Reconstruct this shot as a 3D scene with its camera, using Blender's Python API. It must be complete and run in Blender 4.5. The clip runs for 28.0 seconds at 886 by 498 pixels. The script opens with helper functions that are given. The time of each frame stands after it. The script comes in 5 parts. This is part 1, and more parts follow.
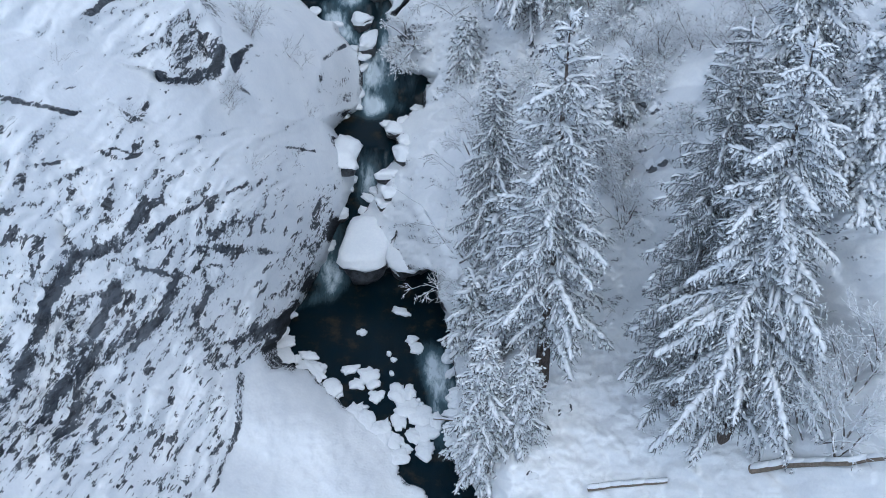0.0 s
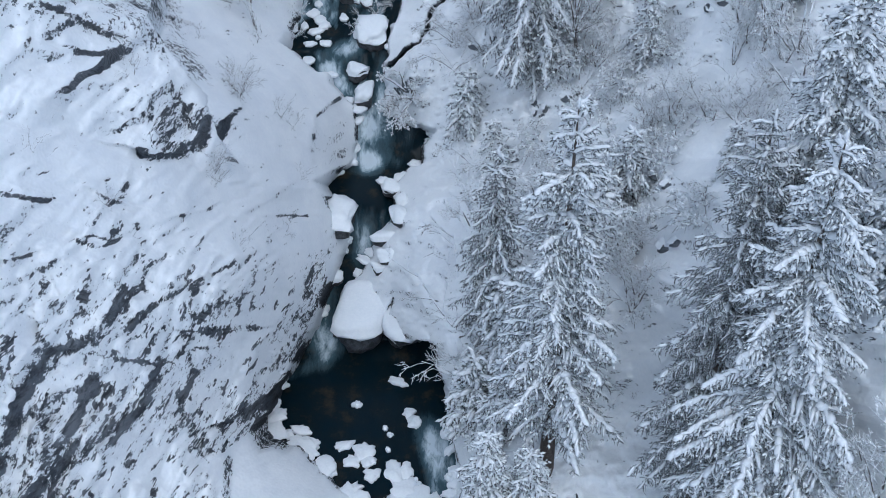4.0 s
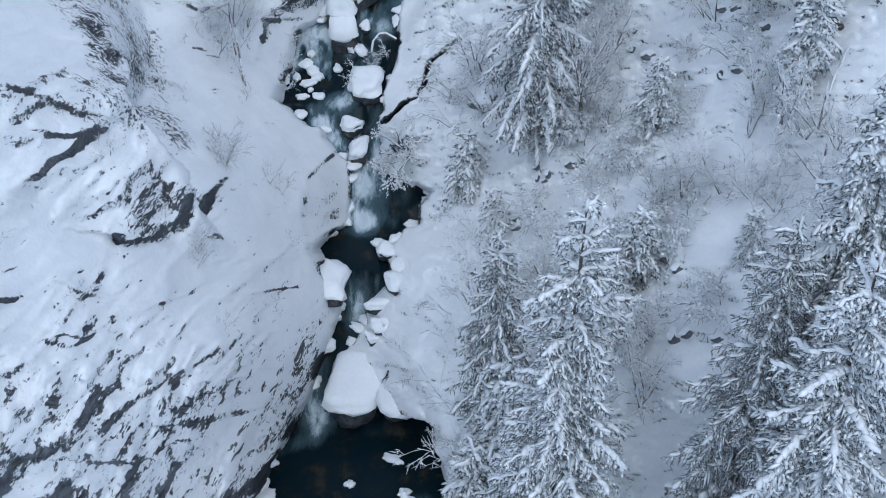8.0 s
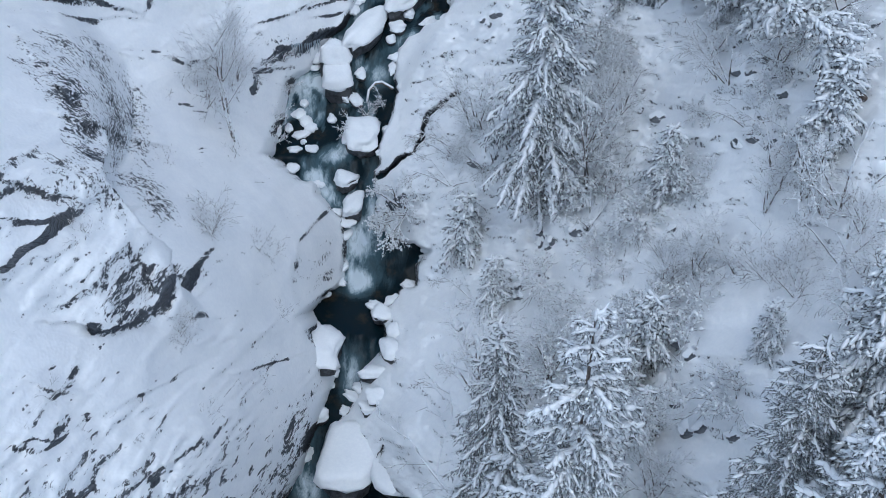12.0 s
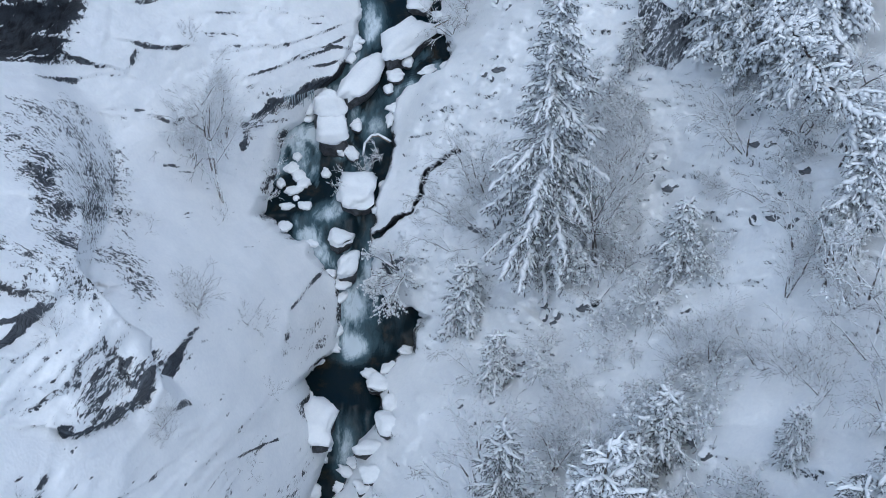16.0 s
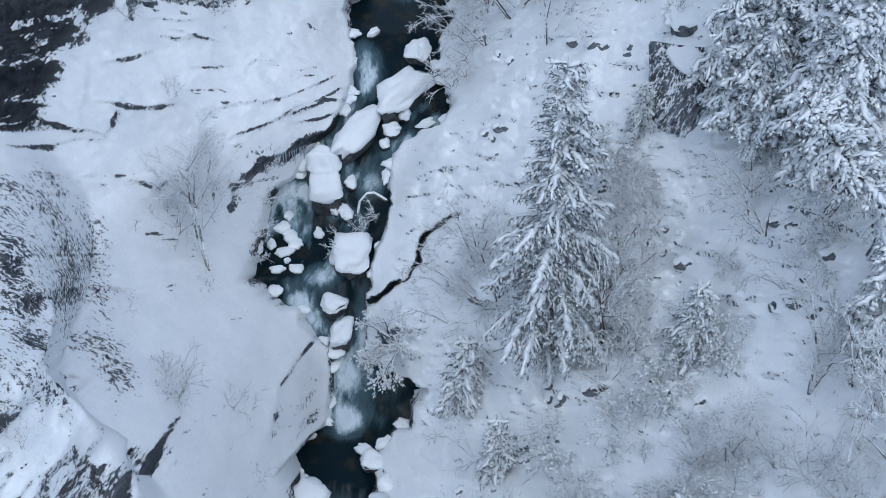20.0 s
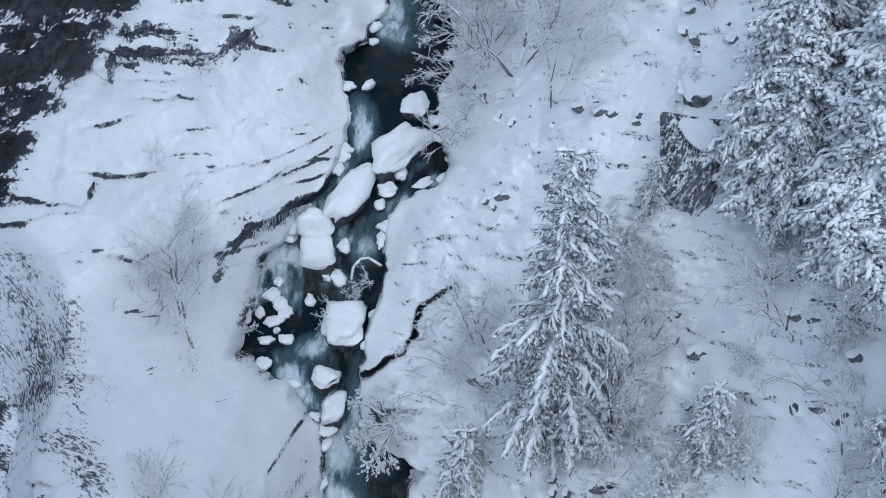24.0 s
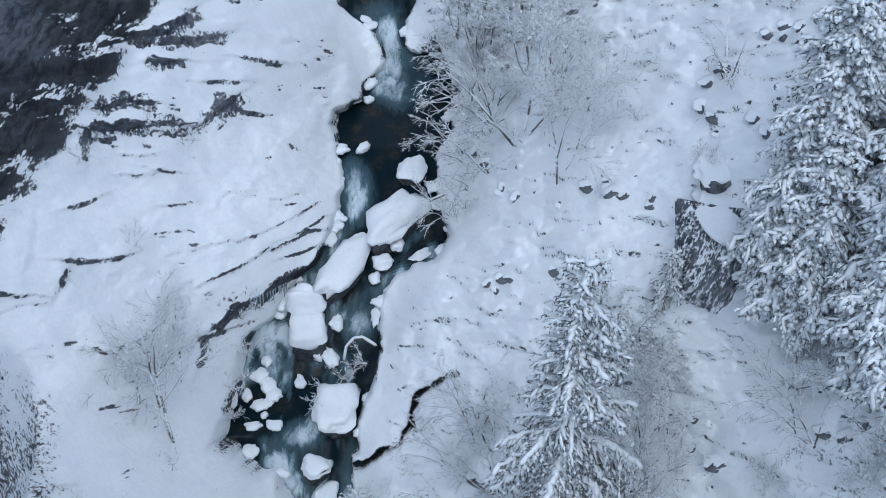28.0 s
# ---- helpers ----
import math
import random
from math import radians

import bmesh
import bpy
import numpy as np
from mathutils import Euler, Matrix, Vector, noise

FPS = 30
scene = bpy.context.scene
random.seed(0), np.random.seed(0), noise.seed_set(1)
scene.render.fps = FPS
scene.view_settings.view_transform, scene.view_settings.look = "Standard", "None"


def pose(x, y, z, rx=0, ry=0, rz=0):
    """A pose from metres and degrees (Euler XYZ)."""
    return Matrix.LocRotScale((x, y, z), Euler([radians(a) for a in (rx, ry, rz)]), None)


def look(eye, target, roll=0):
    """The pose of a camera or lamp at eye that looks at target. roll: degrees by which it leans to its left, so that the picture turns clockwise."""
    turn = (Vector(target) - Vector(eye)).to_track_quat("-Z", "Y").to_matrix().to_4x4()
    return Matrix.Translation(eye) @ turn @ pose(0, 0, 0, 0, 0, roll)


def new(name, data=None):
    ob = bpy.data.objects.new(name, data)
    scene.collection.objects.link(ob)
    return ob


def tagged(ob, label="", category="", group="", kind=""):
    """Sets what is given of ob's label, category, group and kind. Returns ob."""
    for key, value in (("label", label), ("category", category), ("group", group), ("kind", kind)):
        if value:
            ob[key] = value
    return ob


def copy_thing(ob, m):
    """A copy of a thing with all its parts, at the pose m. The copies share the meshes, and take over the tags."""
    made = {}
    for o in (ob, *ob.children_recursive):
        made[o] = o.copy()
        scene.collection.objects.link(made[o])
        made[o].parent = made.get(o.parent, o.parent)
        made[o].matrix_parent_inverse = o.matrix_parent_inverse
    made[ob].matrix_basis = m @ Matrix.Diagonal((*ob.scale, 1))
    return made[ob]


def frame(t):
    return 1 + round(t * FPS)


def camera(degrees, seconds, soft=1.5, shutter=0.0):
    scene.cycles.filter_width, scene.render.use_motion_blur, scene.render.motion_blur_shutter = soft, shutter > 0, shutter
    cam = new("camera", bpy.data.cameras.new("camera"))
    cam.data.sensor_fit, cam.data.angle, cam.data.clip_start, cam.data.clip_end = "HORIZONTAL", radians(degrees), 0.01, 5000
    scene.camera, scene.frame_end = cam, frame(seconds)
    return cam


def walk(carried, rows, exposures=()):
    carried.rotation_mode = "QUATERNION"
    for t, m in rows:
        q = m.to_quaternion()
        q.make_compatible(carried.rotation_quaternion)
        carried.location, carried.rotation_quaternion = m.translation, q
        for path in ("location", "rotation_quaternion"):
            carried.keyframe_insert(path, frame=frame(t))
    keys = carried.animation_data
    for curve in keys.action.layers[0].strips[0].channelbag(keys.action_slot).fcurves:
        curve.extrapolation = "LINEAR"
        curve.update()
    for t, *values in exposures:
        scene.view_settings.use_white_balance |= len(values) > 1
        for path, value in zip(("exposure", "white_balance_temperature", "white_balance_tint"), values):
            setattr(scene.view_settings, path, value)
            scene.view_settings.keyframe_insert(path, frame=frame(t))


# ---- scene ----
cam = camera(36.0, 28.0, soft=0.6)
EYE, TILT = 56.0, -44.05
ROWS = [
    (0.0, 0.0, 0.0, 0.0, -0.0, 0.0, -0.0),
    (0.5, 0.005, 0.426, 0.435, -0.003, -0.003, -0.0),
    (1.0, 0.015, 0.825, 0.863, -0.005, -0.008, 0.0),
    (1.5, 0.017, 1.27, 1.333, -0.008, -0.008, 0.01),
    (2.0, 0.022, 1.696, 1.77, -0.013, -0.013, 0.0),
    (2.5, 0.017, 2.132, 2.22, -0.016, -0.013, 0.0),
    (3.0, 0.015, 2.595, 2.715, -0.019, -0.019, 0.0),
    (3.5, 0.022, 3.04, 3.175, -0.019, -0.022, 0.01),
    (5.5, 0.083, 4.875, 5.038, -0.022, -0.04, -0.07),
    (6.0, 0.1, 5.347, 5.502, -0.022, -0.043, -0.08),
    (6.5, 0.105, 5.774, 5.93, -0.019, -0.046, -0.09),
    (7.0, 0.115, 6.219, 6.392, -0.022, -0.049, -0.1),
    (7.5, 0.133, 6.626, 6.81, -0.024, -0.054, -0.11),
    (8.0, 0.15, 7.053, 7.255, -0.024, -0.054, -0.12),
    (8.5, 0.158, 7.442, 7.655, -0.024, -0.054, -0.13),
    (9.0, 0.17, 7.859, 8.09, -0.024, -0.062, -0.15),
    (9.5, 0.193, 8.267, 8.478, -0.019, -0.059, -0.17),
    (10.0, 0.2, 8.702, 8.91, -0.022, -0.067, -0.18),
    (10.5, 0.21, 9.092, 9.308, -0.022, -0.067, -0.22),
    (11.0, 0.225, 9.527, 9.732, -0.022, -0.065, -0.22),
    (11.5, 0.228, 9.926, 10.138, -0.022, -0.076, -0.22),
    (12.0, 0.23, 10.38, 10.565, -0.027, -0.076, -0.21),
    (12.5, 0.248, 10.825, 10.963, -0.024, -0.078, -0.23),
    (14.5, 0.263, 12.613, 12.585, -0.027, -0.067, -0.28),
    (15.0, 0.253, 13.067, 13.012, -0.024, -0.073, -0.3),
    (15.5, 0.255, 13.494, 13.41, -0.022, -0.076, -0.32),
    (16.0, 0.253, 13.948, 13.84, -0.022, -0.078, -0.35),
    (16.5, 0.258, 14.374, 14.235, -0.016, -0.078, -0.36),
    (17.0, 0.258, 14.828, 14.668, -0.019, -0.078, -0.38),
    (17.5, 0.258, 15.255, 15.057, -0.022, -0.076, -0.4),
    (18.0, 0.27, 15.709, 15.473, -0.022, -0.078, -0.4),
    (18.5, 0.275, 16.135, 15.852, -0.022, -0.081, -0.42),
    (19.0, 0.285, 16.589, 16.277, -0.022, -0.081, -0.43),
    (19.5, 0.29, 17.006, 16.675, -0.022, -0.084, -0.44),
    (20.0, 0.307, 17.46, 17.113, -0.019, -0.086, -0.44),
    (20.5, 0.312, 17.877, 17.51, -0.022, -0.084, -0.44),
    (22.5, 0.345, 19.62, 19.185, -0.013, -0.108, -0.52),
    (23.0, 0.357, 20.074, 19.623, -0.011, -0.111, -0.54),
    (23.5, 0.37, 20.509, 20.027, -0.013, -0.116, -0.55),
    (24.0, 0.385, 20.982, 20.468, -0.013, -0.119, -0.56),
    (24.5, 0.392, 21.418, 20.89, -0.013, -0.124, -0.57),
    (25.0, 0.407, 21.909, 21.36, -0.011, -0.129, -0.57),
    (25.5, 0.42, 22.363, 21.795, -0.011, -0.129, -0.59),
    (26.0, 0.417, 22.873, 22.26, -0.011, -0.129, -0.6),
    (26.5, 0.415, 23.345, 22.692, -0.011, -0.138, -0.61),
    (27.0, 0.415, 23.874, 23.165, -0.011, -0.14, -0.62),
    (27.5, 0.417, 24.365, 23.603, -0.013, -0.143, -0.62),
    (28.0, 0.417, 24.884, 24.072, -0.011, -0.148, -0.63),
]
walk(cam, [(t, pose(0, 0, EYE, TILT, 0, 0) @ pose(x, y, z, 90 + pitch, roll, yaw)) for t, x, y, z, yaw, pitch, roll in ROWS], [(0.0, 0.19, 5300, 2), (28.0, 0.17, 5300, 2)])

# world: a bright overcast winter sky, cool and even
world = bpy.data.worlds.new("overcast_sky")
scene.world = world
world.use_nodes = True
wn = world.node_tree
sky = wn.nodes.new("ShaderNodeTexSky")
sky.sky_type = "NISHITA"
sky.sun_disc = False
sky.sun_elevation, sky.sun_rotation = radians(62), radians(162)
sky.air_density, sky.dust_density, sky.ozone_density = 1.0, 4.0, 1.0
wn.links.new(sky.outputs[0], wn.nodes["Background"].inputs["Color"])
wn.nodes["Background"].inputs["Strength"].default_value = 0.11
sun = new("sun", bpy.data.lights.new("sun", "SUN"))
sun.data.energy, sun.data.angle, sun.data.color = 0.65, radians(75), (1.0, 0.96, 0.92)
sun.matrix_world = look((0, 0, 0), (0.55, 0.5, -1.0))

# ---- materials ----


def mat(name):
    m = bpy.data.materials.new(name)
    m.use_nodes = True
    return m, m.node_tree.nodes, m.node_tree.links, m.node_tree.nodes["Principled BSDF"]


def tex(n, scale, detail=5.0, rough=0.6, kind="ShaderNodeTexNoise"):
    t = n.new(kind)
    t.inputs["Scale"].default_value = scale
    t.inputs["Detail"].default_value = detail
    t.inputs["Roughness"].default_value = rough
    return t


def ramp(n, l, src, stops):
    r = n.new("ShaderNodeValToRGB")
    els = r.color_ramp.elements
    while len(els) < len(stops):
        els.new(0.5)
    for e, (p, c) in zip(els, stops):
        e.position, e.color = p, (*c, 1) if len(c) == 3 else c
    l.new(src, r.inputs[0])
    return r


def mix(n, l, fac, a, b):
    m = n.new("ShaderNodeMix")
    m.data_type = "RGBA"
    for sock, v in ((m.inputs[0], fac), (m.inputs[6], a), (m.inputs[7], b)):
        if isinstance(v, (tuple, float, int)):
            sock.default_value = (*v, 1) if isinstance(v, tuple) else v
        else:
            l.new(v, sock)
    return m.outputs[2]


def calc(n, l, op, a, b=0.0, clamp=False):
    m = n.new("ShaderNodeMath")
    m.operation, m.use_clamp = op, clamp
    for sock, v in zip(m.inputs, (a, b)):
        if isinstance(v, (float, int)):
            sock.default_value = v
        else:
            l.new(v, sock)
    return m.outputs[0]


def bump(n, l, bsdf, height, strength, dist):
    b = n.new("ShaderNodeBump")
    b.inputs["Strength"].default_value, b.inputs["Distance"].default_value = strength, dist
    l.new(height, b.inputs["Height"])
    l.new(b.outputs[0], bsdf.inputs["Normal"])


def coords(n):
    return n.new("ShaderNodeTexCoord").outputs["Object"]


SNOW_A, SNOW_B = (0.76, 0.79, 0.83), (0.86, 0.88, 0.90)


def snow_colour(n, l, co):
    t1, t2 = tex(n, 0.5, 4), tex(n, 7.0, 4)
    l.new(co, t1.inputs["Vector"])
    l.new(co, t2.inputs["Vector"])
    s = calc(n, l, "ADD", calc(n, l, "MULTIPLY", t1.outputs[0], 0.6), calc(n, l, "MULTIPLY", t2.outputs[0], 0.4))
    return ramp(n, l, s, [(0.32, SNOW_A), (0.62, SNOW_B)]).outputs[0], t2.outputs[0]


def rock_colour(n, l, co, grain_co=None):
    """Slate grey with browner patches, streaked dark along the bedding where grain_co gives one."""
    t1, t2, t3, t4 = tex(n, 0.22, 6), tex(n, 2.6, 9, 0.72), tex(n, 18.0, 4), tex(n, 0.5, 5)
    for t in (t1, t3, t4):
        l.new(co, t.inputs["Vector"])
    l.new(grain_co or co, t2.inputs["Vector"])
    base = ramp(n, l, t1.outputs[0], [(0.35, (0.082, 0.096, 0.118)), (0.64, (0.19, 0.202, 0.222))]).outputs[0]
    brown = ramp(n, l, t4.outputs[0], [(0.52, (0, 0, 0)), (0.64, (1, 1, 1))]).outputs[0]
    base = mix(n, l, calc(n, l, "MULTIPLY", brown, 0.55), base, (0.175, 0.173, 0.180))
    dark = ramp(n, l, t2.outputs[0], [(0.40, (0.2, 0.21, 0.23)), (0.56, (1.0, 1.0, 1.0))]).outputs[0]
    m = n.new("ShaderNodeMix")
    m.data_type, m.blend_type = "RGBA", "MULTIPLY"
    m.inputs[0].default_value = 0.92
    l.new(base, m.inputs[6])
    l.new(dark, m.inputs[7])
    h = calc(n, l, "ADD", t2.outputs[0], calc(n, l, "MULTIPLY", t3.outputs[0], 0.3))
    return m.outputs[2], h


def make_snow():
    m, n, l, b = mat("snow")
    c, h = snow_colour(n, l, coords(n))
    l.new(c, b.inputs["Base Color"])
    b.inputs["Roughness"].default_value = 0.75
    b.inputs["Specular IOR Level"].default_value = 0.25
    bump(n, l, b, h, 0.25, 0.06)
    return m


def make_rock(name="rock", damp=1.0, rough=0.8):
    m, n, l, b = mat(name)
    c, h = rock_colour(n, l, coords(n))
    soak = n.new("ShaderNodeMix")
    soak.data_type, soak.blend_type = "RGBA", "MULTIPLY"
    soak.inputs[0].default_value = 1.0
    l.new(c, soak.inputs[6])
    soak.inputs[7].default_value = (damp, damp, damp, 1)
    l.new(soak.outputs[2], b.inputs["Base Color"])
    b.inputs["Roughness"].default_value = rough
    bump(n, l, b, h, 0.8, 0.12)
    return m


def make_terrain():
    """Snow over rock; the mesh carries how bare, how dark (wet, or cleft shade) and how finely bedded each place is,
    noise frays the border.
    """
    m, n, l, b = mat("snow_on_rock")
    co = coords(n)
    turn, lay, flat = n.new("ShaderNodeMapping"), n.new("ShaderNodeMapping"), n.new("ShaderNodeMapping")
    turn.inputs["Rotation"].default_value = (radians(-46), 0, radians(26))
    lay.inputs["Scale"].default_value = (1.9, 0.5, 0.14)
    flat.inputs["Scale"].default_value = (0.75, 1.5, 1.5)
    l.new(co, turn.inputs["Vector"])
    l.new(turn.outputs[0], lay.inputs["Vector"])
    l.new(co, flat.inputs["Vector"])
    at, wt, ht = (n.new("ShaderNodeAttribute") for _ in range(3))
    at.attribute_name, wt.attribute_name, ht.attribute_name = "bare", "wet_shade", "bedded"
    bed, bare = ht.outputs["Fac"], at.outputs["Fac"]

    def centred(t, src, amount):
        l.new(src, t.inputs["Vector"])
        return calc(n, l, "MULTIPLY", calc(n, l, "SUBTRACT", t.outputs[0], 0.5), amount)

    sc, sh = snow_colour(n, l, co)
    rc, rh = rock_colour(n, l, co, mix(n, l, bed, co, lay.outputs[0]))
    along = calc(n, l, "ADD", centred(tex(n, 2.2, 9, 0.75), lay.outputs[0], 2.6), calc(n, l, "ADD", centred(tex(n, 8.5, 5, 0.7), lay.outputs[0], 2.2), centred(tex(n, 5.0, 6, 0.7), co, 1.0)))
    level = calc(n, l, "ADD", centred(tex(n, 2.6, 6, 0.7), flat.outputs[0], 1.9), centred(tex(n, 7.0, 5, 0.7), co, 2.0))
    fray = calc(n, l, "ADD", calc(n, l, "MULTIPLY", along, bed), calc(n, l, "MULTIPLY", level, calc(n, l, "SUBTRACT", 1.0, bed)))
    # thin dark joints between the beds
    joint = calc(n, l, "SUBTRACT", 1.0, calc(n, l, "MULTIPLY", calc(n, l, "ABSOLUTE", centred(tex(n, 1.15, 4, 0.6), lay.outputs[0], 1.0)), 12.0), True)
    some = ramp(n, l, centred(tex(n, 1.0, 4, 0.6), co, 1.0), [(0.0, (0, 0, 0)), (0.09, (1, 1, 1))]).outputs[0]
    joint = calc(n, l, "MULTIPLY", calc(n, l, "MULTIPLY", joint, some), bed)
    v = calc(n, l, "ADD", bare, calc(n, l, "MULTIPLY", fray, ramp(n, l, bare, [(0.04, (0, 0, 0)), (0.25, (1, 1, 1))]).outputs[0]))
    v = calc(n, l, "ADD", v, calc(n, l, "MULTIPLY", joint, 0.72))
    fac = ramp(n, l, v, [(0.40, (0, 0, 0)), (0.50, (0.4, 0.4, 0.4)), (0.60, (1, 1, 1))]).outputs[0]
    # darkens wet rock, and the shade painted into the clefts
    soak = n.new("ShaderNodeMix")
    soak.data_type, soak.blend_type = "RGBA", "MULTIPLY"
    l.new(wt.outputs["Fac"], soak.inputs[0])
    l.new(rc, soak.inputs[6])
    soak.inputs[7].default_value = (0.28, 0.29, 0.31, 1)
    l.new(mix(n, l, fac, sc, soak.outputs[2]), b.inputs["Base Color"])
    b.inputs["Roughness"].default_value = 0.75
    b.inputs["Specular IOR Level"].default_value = 0.25
    hh = n.new("ShaderNodeMix")
    l.new(fac, hh.inputs[0])
    l.new(calc(n, l, "ADD", calc(n, l, "MULTIPLY", sh, 0.35), 0.6), hh.inputs[2])
    l.new(rh, hh.inputs[3])
    bump(n, l, b, hh.outputs[0], 0.7, 0.14)
    return m


def make_water():
    m, n, l, b = mat("stream_water")
    co = coords(n)
    at = n.new("ShaderNodeAttribute")
    at.attribute_name = "foam"
    mp = n.new("ShaderNodeMapping")
    mp.inputs["Scale"].default_value = (1.0, 0.35, 0.5)
    l.new(co, mp.inputs["Vector"])
    warp = tex(n, 1.3, 3)
    l.new(mp.outputs[0], warp.inputs["Vector"])
    push = n.new("ShaderNodeVectorMath")
    push.operation = "MULTIPLY_ADD"
    l.new(warp.outputs["Color"], push.inputs[0])
    push.inputs[1].default_value = (1.1, 1.1, 1.1)
    l.new(mp.outputs[0], push.inputs[2])
    st, fine, bed = tex(n, 2.6, 8, 0.68), tex(n, 9.0, 4), tex(n, 0.9, 7, 0.65)
    l.new(push.outputs[0], st.inputs["Vector"])
    l.new(push.outputs[0], fine.inputs["Vector"])
    l.new(co, bed.inputs["Vector"])
    deep = ramp(n, l, bed.outputs[0], [(0.35, (0.003, 0.012, 0.019)), (0.54, (0.006, 0.013, 0.017)), (0.7, (0.035, 0.029, 0.021))]).outputs[0]
    f = calc(n, l, "MULTIPLY", at.outputs["Fac"], calc(n, l, "ADD", 0.1, calc(n, l, "MULTIPLY", st.outputs[0], 1.9)))
    teal = ramp(n, l, f, [(0.12, (0, 0, 0)), (0.72, (1, 1, 1))]).outputs[0]
    white = ramp(n, l, f, [(0.5, (0, 0, 0)), (0.95, (1, 1, 1))]).outputs[0]
    c = mix(n, l, white, mix(n, l, teal, deep, (0.10, 0.165, 0.20)), (0.56, 0.63, 0.68))
    l.new(c, b.inputs["Base Color"])
    l.new(calc(n, l, "ADD", 0.16, calc(n, l, "MULTIPLY", f, 0.5)), b.inputs["Roughness"])
    b.inputs["Specular IOR Level"].default_value = 0.13
    bump(n, l, b, calc(n, l, "ADD", st.outputs[0], calc(n, l, "MULTIPLY", fine.outputs[0], 0.3)), 0.3, 0.1)
    return m


def make_needles():
    """Dark needles, rimed where they face the sky."""
    m, n, l, b = mat("spruce_needles")
    co = coords(n)
    t, fine = tex(n, 5.0, 4), tex(n, 22.0, 3)
    l.new(co, t.inputs["Vector"])
    l.new(co, fine.inputs["Vector"])
    green = ramp(n, l, t.outputs[0], [(0.35, (0.020, 0.026, 0.029)), (0.65, (0.046, 0.053, 0.052))]).outputs[0]
    g, sx = n.new("ShaderNodeNewGeometry"), n.new("ShaderNodeSeparateXYZ")
    l.new(g.outputs["Normal"], sx.inputs[0])
    v = calc(n, l, "ADD", calc(n, l, "MULTIPLY", sx.outputs[2], 0.22), fine.outputs[0])
    rime = ramp(n, l, v, [(0.59, (0, 0, 0)), (0.72, (1, 1, 1))]).outputs[0]
    l.new(mix(n, l, rime, green, (0.62, 0.65, 0.69)), b.inputs["Base Color"])
    b.inputs["Roughness"].default_value = 0.8
    return m


def make_bark(name, a, c):
    m, n, l, b = mat(name)
    t = tex(n, 12.0, 6)
    l.new(coords(n), t.inputs["Vector"])
    l.new(ramp(n, l, t.outputs[0], [(0.35, a), (0.65, c)]).outputs[0], b.inputs["Base Color"])
    b.inputs["Roughness"].default_value = 0.85
    bump(n, l, b, t.outputs[0], 0.6, 0.03)
    return m


def make_twig(name="frosted_twig", least=-0.6):
    """Bare twigs that carry snow on their upper side."""
    m, n, l, b = mat(name)
    g = n.new("ShaderNodeNewGeometry")
    sx = n.new("ShaderNodeSeparateXYZ")
    l.new(g.outputs["Normal"], sx.inputs[0])
    t = tex(n, 9.0, 3)
    l.new(coords(n), t.inputs["Vector"])
    v = calc(n, l, "ADD", sx.outputs[2], calc(n, l, "MULTIPLY", calc(n, l, "SUBTRACT", t.outputs[0], 0.5), 1.6))
    fac = ramp(n, l, v, [(least, (0, 0, 0)), (least + 0.2, (1, 1, 1))]).outputs[0]
    l.new(mix(n, l, fac, (0.10, 0.09, 0.085), (0.80, 0.83, 0.87)), b.inputs["Base Color"])
    b.inputs["Roughness"].default_value = 0.8
    return m


def make_ice():
    m, n, l, b = mat("icicle_ice")
    b.inputs["Base Color"].default_value = (0.62, 0.72, 0.80, 1)
    b.inputs["Roughness"].default_value = 0.2
    b.inputs["Transmission Weight"].default_value = 0.35
    return m


WET_ROCK = make_rock("wet_rock", 0.4, 0.4)
SNOW, ROCK, TERRAIN, WATER, NEEDLE = make_snow(), make_rock(), make_terrain(), make_water(), make_needles()
BARK = make_bark("spruce_bark", (0.045, 0.036, 0.03), (0.12, 0.10, 0.09))
DEAD = make_bark("dead_wood", (0.10, 0.08, 0.06), (0.22, 0.18, 0.14))
STEM = make_twig("snow_streaked_stem", 0.3)
TWIG, HALF_TWIG, BARE_TWIG, ICE = make_twig(), make_twig("rimed_twig", -0.2), make_twig("dusted_twig", 0.15), make_ice()

# ---- mesh helpers ----


def raw_mesh(name, verts, faces, material, smooth=True):
    me = bpy.data.meshes.new(name)
    me.from_pydata(verts, [], faces)
    if smooth:
        me.polygons.foreach_set("use_smooth", [True] * len(me.polygons))
    me.materials.append(material)
    me.update()
    return me


def part(name, me, parent, label=""):
    ob = new(name, me)
    ob.parent = parent
    return tagged(ob, label)


def rnd(a, b):
    return a + (b - a) * random.random()


def lattice(x, y, seed):
    """Smooth random values over the plane, from 0 to 1."""
    xi, yi = np.floor(x).astype(np.int64), np.floor(y).astype(np.int64)
    u, v = x - xi, y - yi
    u, v = u * u * u * (u * (u * 6 - 15) + 10), v * v * v * (v * (v * 6 - 15) + 10)

    def corner(i, j):
        k = (i * 374761393 + j * 668265263 + seed * 974711) & 0x7FFFFFFF
        k = ((k ^ (k >> 13)) * 1274126177) & 0x7FFFFFFF
        return ((k ^ (k >> 16)) & 0xFFFF) / 65535.0

    return (corner(xi, yi) * (1 - u) + corner(xi + 1, yi) * u) * (1 - v) + (corner(xi, yi + 1) * (1 - u) + corner(xi + 1, yi + 1) * u) * v


